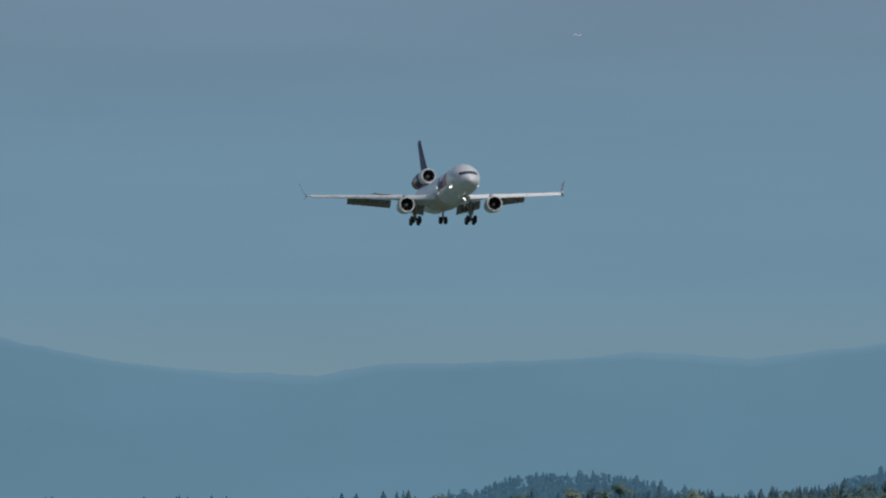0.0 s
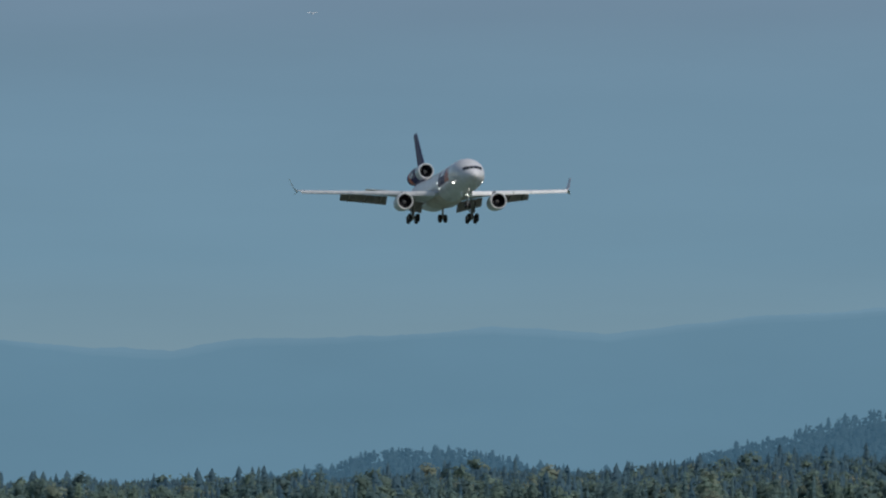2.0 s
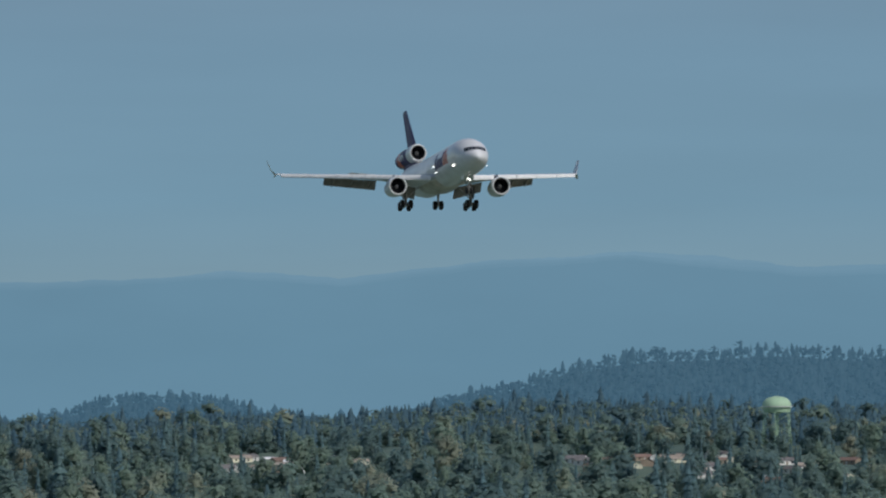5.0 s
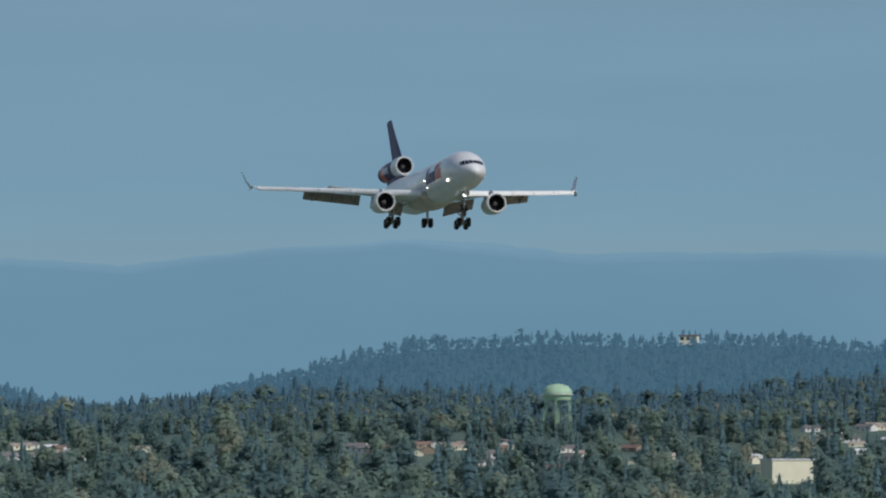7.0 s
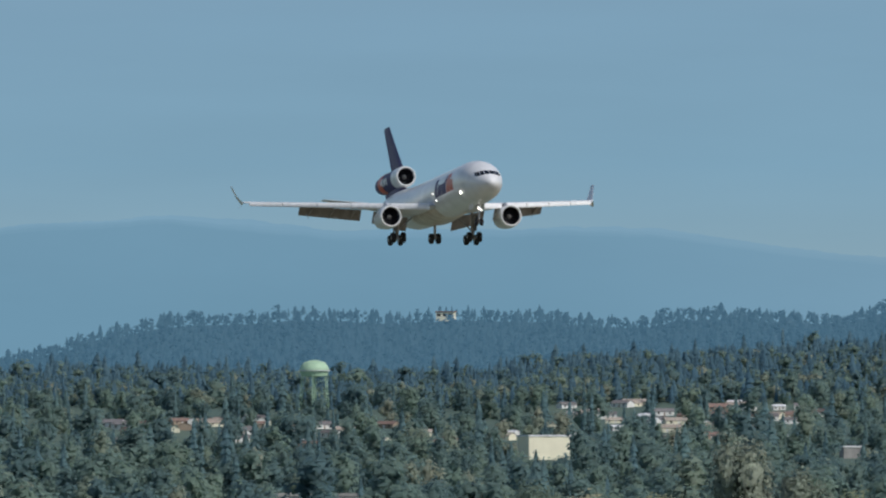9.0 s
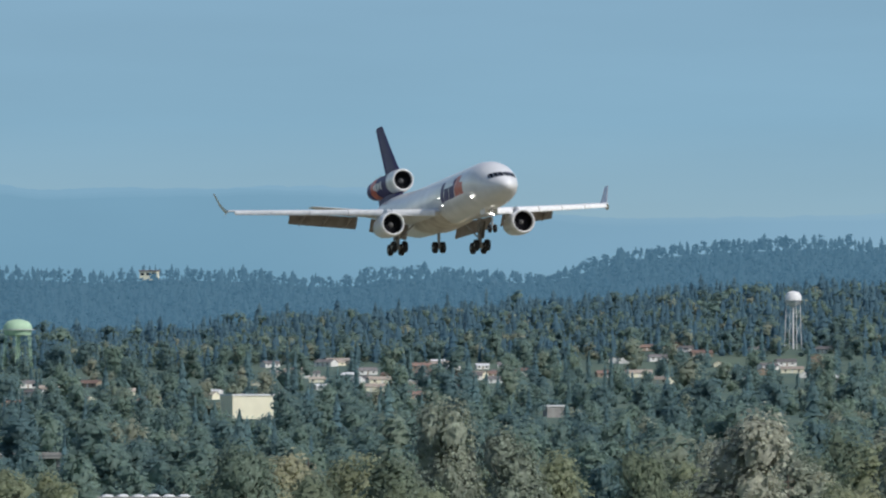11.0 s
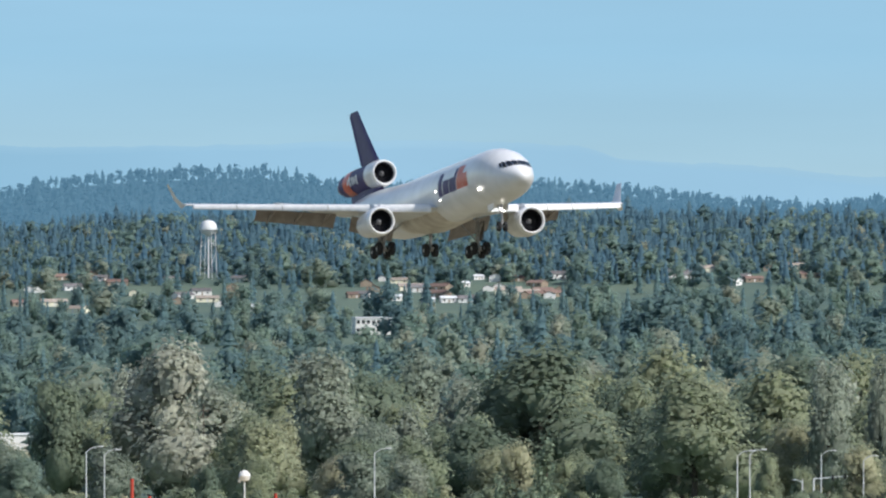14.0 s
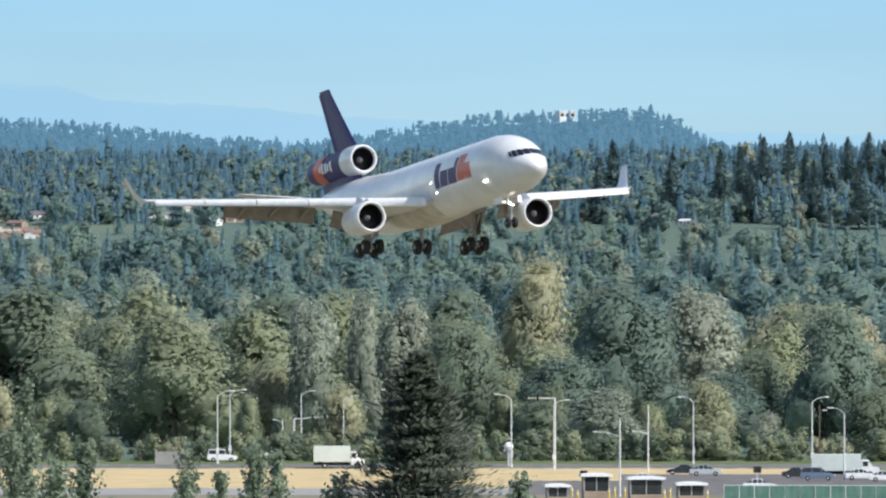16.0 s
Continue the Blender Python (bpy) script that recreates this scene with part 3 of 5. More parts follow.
def town():
    rs = np.random.RandomState(5)
    kinds = [(gable_house(12, 7.5, 2.5, 1.7, M_WALLW, M_ROOFG), "white house under a grey shingle roof"), (gable_house(13, 8, 2.5, 1.8, M_WALLB, M_ROOFR), "tan house under a red-brown roof"),
             (gable_house(9, 6, 2.6, 1.2, M_WALLW, M_ROOFW), "white house with a sun-bleached roof"), (gable_house(14, 7, 2.4, 1.6, M_WALLC, M_ROOFT), "cream house under a tan shingle roof")]
    used = set()
    for x0, x1, y0, y1, n in ((-2905, -2650, 448, 474, 26), (-2290, -1890, 445, 492, 32), (-1870, -1560, 450, 500, 14), (-1504, -1024, 415, 482, 50), (-884, -474, 385, 455, 26), (-304, 76, 388, 436, 26), (266, 526, 366, 400, 9), (746, 826, 366, 392, 3), (1150, 1230, 350, 400, 4), (0, 80, 410, 436, 4)):
        for i in range(n):
            X, Y = x0 + (x1 - x0) * (i + rs.rand()) / n, rs.uniform(y0, y1)
            R = stand(X, Y, 3300, 4340)
            k = rs.choice(4, p=[0.32, 0.24, 0.18, 0.26])
            m = facing(X, R, float(land(X, R)), rs.choice([0, 90, 30, -35, 12])) @ Matrix.Scale(rs.uniform(0.42, 0.60), 4)
            if k in used:
                ob = copy_thing(kinds[k][0], m)
            else:
                ob = kinds[k][0]
                used.add(k)
            ob.matrix_basis = m
            tagged(ob, kinds[k][1], "house", "houses of the town")
            CLEARINGS.append((X, R, 17, rs.choice([25, 45, 85])))


def flat_building(name, X, Y, w, d, h, wall, roof, label, rows, cols, turn=0, r=None, category="building", depth=300):
    """A flat-roofed block with a parapet and window rows on its front and left sides."""
    R = r or stand(X, Y)
    ob = new(name)
    part("wall", box_bm(-w / 2, w / 2, -d / 2, d / 2, -1, h, 0.03), wall, ob, smooth=False)
    part("roof", box_bm(-w / 2 - 0.25, w / 2 + 0.25, -d / 2 - 0.25, d / 2 + 0.25, h, h + 0.45, 0.04), roof, ob, smooth=False)
    for j in range(rows):
        z = (j + 0.35) * h / max(rows, 1)
        for i in range(cols):
            x = -w / 2 + (i + 0.5) * w / cols
            part("window", box_bm(x - 0.3 * w / cols, x + 0.3 * w / cols, -d / 2 - 0.05, -d / 2 + 0.03, z, z + 0.42 * h / rows), M_WIN, ob, "dark window", smooth=False)
    ob.matrix_basis = facing(X, R, float(land(X, R)), turn)
    CLEARINGS.append((X, R, 0.6 * (w + d) / 2 * F / R + 6, depth))
    return tagged(ob, label, category)


town()
flat_building("apartment_block", -1517, 510, 12.5, 8, 6.4, M_WALLC, M_ROOFW, "cream block with a pale flat roof among trees", 0, 0, 24, depth=290)
flat_building("office_building", -262, 486, 10.5, 8, 4.6, M_WALLW, M_ROOFW, "white two-storey building with dark window bands", 2, 7, 8, depth=360)
WARE = flat_building("warehouse", -1696, 688, 18.5, 14, 6.4, M_WALLW, M_CONCRETE, "long white warehouse with a grey roof", 0, 0, 0, r=2520.0, depth=540)
for i in range(6):
    sk = part("skylight", moved(spin_bm([(0.95, 0.0), (0.9, 0.2), (0.5, 0.42), (0.02, 0.5)], 16), Matrix.Translation((-7.5 + 3 * i, -3 + 6 * (i % 2), 6.83)) @ Matrix.Diagonal((1.3, 0.8, 1, 1))), M_ROOFW, WARE, "white domed skylight")
flat_building("shed", -894, 700, 10.0, 9, 3.0, M_WALLW, M_ROOFW, "low shed with a bright white roof", 0, 0, 20, r=2620.0, depth=480)
flat_building("pavilion", -975, 508, 5, 5, 3.0, M_CONCRETE, M_ROOFW, "small grey pavilion with a white roof", 0, 0, 15)
flat_building("hill_house", 1000, 213, 6.0, 5, 2.6, M_WALLW, M_ROOFW, "white house standing open on the hilltop", 1, 3, 20, r=4695.0, category="house", depth=16)
flat_building("hill_house", -1690, 244, 6.5, 5, 2.2, M_WALLC, M_ROOFR, "cream house on the wooded ridge", 1, 3, -10, r=4690.0, category="house", depth=14)
flat_building("hill_house", -1290, 302, 5.0, 4, 2.0, M_WALLW, M_ROOFW, "white house in the fir woods", 1, 3, 10, r=4360.0, category="house", depth=14)


def overpass():
    ob = new("overpass")
    part("deck", box_bm(-11, 11, -3, 3, 2.6, 3.3, 0.05), M_CONCRETE, ob, "pale concrete deck", smooth=False)
    part("parapet", box_bm(-11, 11, -3.2, -3.02, 3.3, 4.1, 0.03), M_CONCRETE, ob, smooth=False)
    for x in (-8, -2.5, 3, 8.5):
        part("pier", box_bm(x - 0.35, x + 0.35, -2, 2, -1, 2.6, 0.05), M_CONCRETE, ob, smooth=False)
    R = stand(-1915, 600)
    ob.matrix_basis = facing(-1915, R, float(land(-1915, R)), 3)
    CLEARINGS.append((-1905, R, 85, 140))
    tagged(ob, "low pale concrete overpass between trees", "bridge")


overpass()


# ---------------------------------------------------------------- water towers
def water_tower(name, X, R, top_y, tank_r, tank_h, legs, paint, label, round_tank):
    g = float(land(X, R))
    top = EYE + R * (460 - top_y) / F - g
    ob = new(name)
    z0 = top - tank_h
    if round_tank:
        prof = [(0.3, z0 - 0.15 * tank_h), (tank_r * 0.7, z0 + 0.05 * tank_h), (tank_r, z0 + 0.3 * tank_h), (tank_r, z0 + 0.6 * tank_h), (tank_r * 0.75, z0 + 0.86 * tank_h), (tank_r * 0.3, z0 + 0.98 * tank_h), (0.05, top)]
    else:
        prof = [(0.5, z0 - 0.3), (tank_r * 0.9, z0 + 0.1), (tank_r, z0 + 0.35 * tank_h), (tank_r * 0.97, z0 + 0.6 * tank_h), (tank_r * 0.72, z0 + 0.86 * tank_h), (tank_r * 0.3, z0 + 0.98 * tank_h), (0.05, top)]
    part("tank", spin_bm(prof, 32), paint, ob)
    part("riser", tube_bm((0, 0, -1), (0, 0, z0), 0.28, 0.28, 12), paint, ob, "slim central riser pipe")
    part("walkway", spin_bm([(tank_r * 1.02, z0 + 0.33 * tank_h), (tank_r * 1.1, z0 + 0.33 * tank_h), (tank_r * 1.1, z0 + 0.38 * tank_h), (tank_r * 1.02, z0 + 0.38 * tank_h)], 32, cap=False), M_GALV, ob)
    for i in range(legs):
        a = 0.4 + 2 * math.pi * i / legs
        c, s = math.cos(a), math.sin(a)
        part("leg", tube_bm((tank_r * 1.12 * c, tank_r * 1.12 * s, -1), (tank_r * 0.88 * c, tank_r * 0.88 * s, z0 + 0.35 * tank_h), 0.11, 0.11, 8), paint, ob)
        b = 0.4 + 2 * math.pi * (i + 1) / legs
        for k in (0.35, 0.7):
            part("brace", tube_bm((tank_r * 1.05 * c, tank_r * 1.05 * s, z0 * k), (tank_r * 1.05 * math.cos(b), tank_r * 1.05 * math.sin(b), z0 * (k + 0.25)), 0.05, 0.05, 6), paint, ob)
    ob.matrix_basis = facing(X, R, g, 0)
    CLEARINGS.append((X, R, tank_r * 1.1 * F / R, 90))
    tagged(ob, label, "water tower")


water_tower("water_tower", -1923, 4090.0, 334, 4.7, 5.2, 6, M_GREENTANK, "pale green water tower on slim legs above the trees", False)
water_tower("water_tower", -551, 4120.0, 284, 2.7, 4.6, 4, M_WHITETANK, "white water tower on four braced legs", True)


# large single trees: bearing mark, top mark, distance, width mark, kind
GIANTS = [(955, 458, 2300.0, 190, 7), (1110, 502, 2180.0, 200, 6), (545, 540, 2120.0, 110, 4), (640, 526, 2180.0, 80, 4), (715, 530, 2200.0, 110, 3), (812, 572, 2110.0, 120, 2), (-618, 503, 2150.0, 200, 3), (-1164, 472, 2300.0, 170, 4), (-1059, 532, 2170.0, 140, 3), (-1519, 556, 2150.0, 150, 6), (-350, 520, 2200.0, 170, 3), (40, 508, 2220.0, 260, 0),
          (310, 560, 2120.0, 200, 1), (1240, 520, 2200.0, 160, 3), (1470, 545, 2130.0, 150, 6), (1065, 690, 1996.0, 150, 3), (-820, 560, 2150.0, 150, 5)]
for x, y, r, wide, k in GIANTS:
    CLEARINGS.append((x, r, 0.42 * wide, 130))


# ---------------------------------------------------------------- woods
def cleared(X, R, keep):
    for hx, hr, hw, depth in CLEARINGS:
        keep &= ~((np.abs(X - hx) < hw) & (R < hr + 6) & (R > hr - depth))
    return keep


def woods():
    rs = np.random.RandomState(11)
    firs = [fir_crown(rs, 170, 0.05, s) for s in (0.8, 1.0, 1.0, 1.2, 1.35)]
    small = [fir_template(rs, 4, 7, s) for s in (0.8, 1.0, 1.1, 1.3, 1.5)]
    mids = [fir_template(rs, 6, 7, s) for s in (0.8, 1.0, 1.1, 1.3)]
    X, R = strewn(rs, -4250, 1750, 4510, 4712, 4.6)
    keep = cleared(X, R, X == X)
    X, R = X[keep], R[keep]
    h = rs.uniform(2.2, 4.6, len(X)) * np.where(rs.rand(len(X)) < 0.05, 1.5, 1)
    g = to_world(X, R, land(X, R) - 0.4)
    soft = rs.rand(len(X)) < 0.35
    scatter("ridge_woods", small, g[~soft], h[~soft], h[~soft] * rs.uniform(1.0, 1.9, (~soft).sum()), M_RIDGEHAZE, "hazy blue fir woods on the far ridge", "woods", rs)
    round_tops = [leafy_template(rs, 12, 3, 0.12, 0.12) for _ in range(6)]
    scatter("ridge_trees", round_tops, g[soft], h[soft] * 0.95, h[soft] * rs.uniform(1.1, 1.9, soft.sum()), M_RIDGEHAZE, "hazy blue broadleaf trees on the far ridge", "woods", rs)
    X, R = strewn(rs, -4250, 1750, 4090, 4372, 4.8, 1.2)
    keep = cleared(X, R, X == X)
    X, R = X[keep], R[keep]
    h = rs.uniform(5.2, 8.0, len(X)) * np.where(rs.rand(len(X)) < 0.06, 1.45, 1)
    soft = rs.rand(len(X)) < line([(4090, 0.55), (4250, 0.28), (4372, 0.10)], R)
    g = to_world(X, R, land(X, R) - 0.5)
    scatter("fir_forest", mids, g[~soft], h[~soft], h[~soft] * rs.uniform(0.9, 1.35, (~soft).sum()), M_CONIFER, "dense dark fir forest on rising ground, tinted with haze", "forest", rs)
    crowns = [leafy_template(rs, 300, 8, 0.042, 0.08) for _ in range(9)]
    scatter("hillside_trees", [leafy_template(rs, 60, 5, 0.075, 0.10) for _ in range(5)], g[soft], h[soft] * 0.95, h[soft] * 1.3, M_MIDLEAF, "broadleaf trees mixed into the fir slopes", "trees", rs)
    X, R = strewn(rs, -4250, 1750, 2480, 4090, 14.5, 1.75)
    keep = 460 - (land(X, R) + 10 - EYE) / R * F < line([(-4250, 400), (-3563, 480), (-2911, 545), (-1954, 660), (1750, 900)], X)
    keep &= rs.rand(len(X)) < np.where(R > 3650, 0.92, 0.97)
    keep = cleared(X, R, keep)
    X, R = X[keep], R[keep]
    fir = rs.rand(len(X)) < line([(2900, 0.05), (3500, 0.22), (4090, 0.42)], R)
    h = rs.choice([6.5, 8.5, 10.5, 12.5, 15.0], len(X), p=[0.2, 0.3, 0.28, 0.16, 0.06]) * rs.uniform(0.85, 1.15, len(X)) * line([(2480, 1.2), (3300, 1.0), (4090, 0.8)], R)
    g = to_world(X, R, land(X, R) - 0.6)
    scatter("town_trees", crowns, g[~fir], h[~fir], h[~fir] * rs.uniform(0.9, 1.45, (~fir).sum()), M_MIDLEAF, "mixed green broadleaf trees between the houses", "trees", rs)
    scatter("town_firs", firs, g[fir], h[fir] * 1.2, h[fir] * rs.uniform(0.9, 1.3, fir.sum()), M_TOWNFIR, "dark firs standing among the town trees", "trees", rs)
    # the deep part of the cottonwood grove
    grove = [leafy_template(rs, 2300, 16, 0.019, 0.10) for _ in range(6)]
    X, R = strewn(rs, -2000, 1720, 2150, 2520, 18.5)
    keep = 460 - (land(X, R) - EYE) / R * F < line([(-2100, 720), (-1300, 790), (-700, 850), (0, 960), (1720, 1000)], X)
    keep = cleared(X, R, keep)
    X, R = X[keep], R[keep]
    h = rs.choice([9.0, 13.0, 17.0, 23.0], len(X), p=[0.25, 0.35, 0.28, 0.12]) * rs.uniform(0.88, 1.12, len(X)) * line([(-2000, 0.75), (-700, 0.9), (100, 1.0), (1720, 1.0)], X)
    pale = rs.rand(len(X)) < 0.13
    g = to_world(X, R, land(X, R) - 0.6)
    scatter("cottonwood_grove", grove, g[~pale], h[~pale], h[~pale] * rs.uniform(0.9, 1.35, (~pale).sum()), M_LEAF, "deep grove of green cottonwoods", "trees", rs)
    scatter("silver_grove", grove, g[pale], h[pale], h[pale] * rs.uniform(0.65, 0.95, pale.sum()), M_SILVER, "silvery poplars standing in the grove", "trees", rs)


woods()


def cottonwood(rs, material, cards=2100, lobes=18, slim=1.0, name="cottonwood", leaf=0.016):
    """A unit-height tree standing at the origin: tapered trunk, limbs, a crown of many sprays."""
    tree = new(name)
    trunk = [tube_bm((0, 0, -0.02), (0.01, 0, 0.35), 0.022, 0.015), tube_bm((0.01, 0, 0.35), (0, 0.01, 0.75), 0.015, 0.005)]
    for i in range(5):
        a = i * 1.3 + rs.rand()
        z = 0.2 + 0.09 * i
        trunk.append(tube_bm((0, 0, z), (0.2 * slim * math.cos(a), 0.2 * slim * math.sin(a), z + 0.22), 0.009, 0.003, 6))
    part("trunk", joined(*trunk), M_BARK, tree)
    v, nr, t = leafy_template(rs, int(cards * 2.6), lobes, leaf, 0.13, 0.5, fine=True)
    crown = new("crown", raw_mesh("crown", v * np.array([slim, slim, 1.04]), t, material, None, nr))
    crown.parent = tree
    return tree


def near_trees():
    rs = np.random.RandomState(21)
    kinds = [cottonwood(rs, M_LEAF), cottonwood(rs, M_LEAF), cottonwood(rs, M_LEAF, 2100, 14, 1.1), cottonwood(rs, M_SILVER), cottonwood(rs, M_SILVER, 1800, 14, 0.8), cottonwood(rs, M_LEAF, 1800, 12, 0.75), cottonwood(rs, M_DARKLEAF, 3200, 20, 1.1, "oak", 0.0125), cottonwood(rs, M_TANLEAF, 1800, 14, 0.8)]
    labels = ["full green cottonwood at the wood's edge"] * 3 + ["tall cottonwood with pale silvery leaves"] * 2 + ["slim green cottonwood at the wood's edge", "broad dark green oak among paler trees", "tall yellowing cottonwood in the grove"]
    used = set()

    def put(k, x, r, h, w):
        m = Matrix.Translation(to_world(x, r, float(land(x, r)))) @ Matrix.Rotation(rs.rand() * 6.28, 4, "Z") @ Matrix.Diagonal((w, w, h, 1))
        ob = copy_thing(kinds[k], m) if k in used else kinds[k]
        ob.matrix_basis = m
        used.add(k)
        tagged(ob, labels[k], "tree", "trees beyond the road")

    X, R = strewn(rs, -2000, 1720, 1985, 2150, 18.0)
    keep = 460 - (land(X, R) - EYE) / R * F < line([(-2100, 700), (-1300, 790), (-700, 850), (0, 960), (1720, 1000)], X)
    keep = cleared(X, R, keep)
    keep &= R > line([(-2000, 1985), (200, 1985), (400, 2000), (1720, 2000)], X)
    for x, r in zip(X[keep], R[keep]):
        k = rs.choice(8, p=[0.22, 0.18, 0.16, 0.08, 0.06, 0.12, 0.13, 0.05])
        h = rs.uniform(0.5, 1.0) * line([(1985, 10.5), (2080, 15), (2150, 18)], r)
        put(k, x, r, h, h * rs.uniform(0.95, 1.5))
    for x, y, r, wide, k in GIANTS:
        put(k, x, r, EYE + r * (460 - y) / F - float(land(x, r)), 1.5 * wide * r / F)


near_trees()


# ---------------------------------------------------------------- the freighter
def blade(sections, n=9):
    """A wing-like skin: sections of (le, te, thickness) with 3D leading and trailing points; thickness along up."""
    rings = []
    for le, te, th, up in sections:
        le, te, up = Vector(le), Vector(te), Vector(up)
        top, bot = [], []
        for i in range(n):
            s = i / (n - 1)
            c = s * s * (3 - 2 * s)
            p = le.lerp(te, c)
            y = 2.6 * th * (math.sqrt(c) * 0.9 - 0.62 * c - 0.28 * c * c) * 0.9 + 0.0
            top.append(tuple(p + up * max(y, 0.0) * 0.62))
            bot.append(tuple(p - up * max(y, 0.0) * 0.38))
        rings.append(top + bot[::-1][1:-1])
    return loft(rings)


FUSE = [(-0.02, -0.80, 0.05, 0.05), (-0.15, -0.79, 0.40, 0.38), (-0.5, -0.76, 0.80, 0.72), (-1.1, -0.70, 1.22, 1.06), (-2.0, -0.66, 1.68, 1.44), (-3.0, -0.52, 2.05, 1.86), (-4.2, -0.33, 2.38, 2.28), (-5.6, -0.16, 2.65, 2.60), (-7.2, -0.05, 2.82, 2.80), (-9.0, 0, 2.90, 2.90),
        (-14, 0, 2.9, 2.9), (-20, 0, 2.9, 2.9), (-28, 0, 2.9, 2.9), (-36, 0, 2.9, 2.9), (-40, 0.03, 2.88, 2.86), (-44, 0.30, 2.80, 2.68), (-48, 0.72, 2.42, 2.26), (-52, 1.18, 1.85, 1.75), (-55, 1.52, 1.3, 1.25), (-57.5, 1.78, 0.75, 0.75), (-58.6, 1.88, 0.3, 0.35)]
NOSE = 1.3           # the nose section reaches this much further forward
FUSE = [(y + NOSE * min(1.0, max(0.0, (20 + y) / 10)), z - 0.3 * min(1.0, max(0.0, (46 + y) / 10)), rx, rz) for y, z, rx, rz in FUSE]


def skin(y, ang, out=0.0):
    """Point on the fuselage at station y, angle from the top towards starboard (degrees)."""
    ys = [-f[0] for f in FUSE]
    zc, rx, rz = (float(np.interp(-y, ys, [f[k] for f in FUSE])) for k in (1, 2, 3))
    a = radians(ang)
    return Vector(((rx + out) * math.sin(a), y, zc + (rz + out) * math.cos(a)))


def skin_patch(y0, y1, a0, a1, slant=0.0, out=0.02, n=5):
    """A thin plate that follows the fuselage; slant shifts the top edge aft."""
    bm = bmesh.new()
    grid = []
    for j in range(n):
        row = []
        for i in range(3):
            t, s = j / (n - 1), i / 2
            row.append(bm.verts.new(skin(y0 + (y1 - y0) * s - slant * (1 - t), a0 + (a1 - a0) * t, out)))
        grid.append(row)
    for j in range(n - 1):
        for i in range(2):
            bm.faces.new((grid[j][i], grid[j][i + 1], grid[j + 1][i + 1], grid[j + 1][i]))
    bmesh.ops.recalc_face_normals(bm, faces=bm.faces)
    r = bmesh.ops.solidify(bm, geom=bm.faces[:], thickness=0.015)
    return bm


def wheel(parent, at, r=0.66, w=0.42, name="wheel"):
    wh = part(name, moved(spin_bm([(r * 0.55, -w / 2), (r * 0.86, -w / 2), (r, -w * 0.3), (r, w * 0.3), (r * 0.86, w / 2), (r * 0.55, w / 2)], 20), Matrix.Translation(at) @ Matrix.Rotation(radians(90), 4, "Y")), M_TYRE, parent, "black rubber tyre")
    part("hub", moved(spin_bm([(r * 0.2, -w * 0.52), (r * 0.52, -w * 0.44), (r * 0.52, w * 0.44), (r * 0.2, w * 0.52)], 12), Matrix.Translation(at) @ Matrix.Rotation(radians(90), 4, "Y")), M_STRUT, wh, "grey metal hub")


def wing_pt(s, side):
    """Leading edge, trailing edge and thickness at span fraction s (0 root, 1 tip)."""
    x = 2.4 + 21.4 * s
    le = -20.3 - 18.9 * s
    te = float(np.interp(s, [0, 0.27, 1], [-33.6, -34.4, -42.2]))
    z = -1.95 + 2.45 * s + 0.05 * s * s
    return Vector((side * x, le, z + 0.05)), Vector((side * x, te, z - 0.15 + 0.62 * min(1.0, s / 0.35))), float(np.interp(s, [0, 0.3, 1], [1.35, 0.95, 0.32]))


def engine(parent, x, y, z, length, r, name, nac):
    """A nacelle round the y axis whose intake faces forward (+y)."""
    at = Matrix.Translation((x, y, z))
    body = part(name, moved(spin_bm([(r * 0.97, -0.18), (r * 1.04, -0.7), (r * 1.07, -1.6), (r * 1.02, -length * 0.6), (r * 0.86, -length), (r * 0.80, -length), (r * 0.80, -length + 0.3)], 32, "y", False), at), nac, parent)
    part("intake_lip", moved(spin_bm([(r * 0.84, -0.55), (r * 0.82, -0.2), (r * 0.86, -0.03), (r * 0.92, 0.02), (r * 0.99, -0.06), (r * 1.03, -0.32), (r * 1.045, -0.62)], 32, "y", False), at), M_LIP, body, "bright polished metal lip")
    part("intake_duct", moved(spin_bm([(r * 0.838, -0.5), (r * 0.81, -1.0), (r * 0.80, -2.4), (0.01, -2.45)], 28, "y", False), at), M_DUCT, body, "dark intake duct")
    blade_mesh = mesh_of(moved(box_bm(-0.09, 0.09, -0.02, 0.02, 0.3, r * 0.79), Matrix.Rotation(radians(35), 4, "Z")), "fan_blade", M_FAN, False)
    for i in range(22):
        shared("fan_blade", blade_mesh, body, at @ Matrix.Translation((0, -1.25, 0)) @ Matrix.Rotation(i * 2 * math.pi / 22, 4, "Y"))
    part("spinner", moved(spin_bm([(0.01, 0.45), (0.16, 0.3), (0.3, 0.0), (0.33, -0.2)], 16, "y"), at @ Matrix.Translation((0, -1.2, 0))), M_STRUT, body, "grey spinner cone")
    part("exhaust", moved(spin_bm([(r * 0.78, -length + 0.2), (r * 0.62, -length - 1.3), (r * 0.5, -length - 1.3), (0.05, -length - 2.0)], 24, "y"), at), M_HOT, body, "brown heat-stained exhaust cone")
    return body


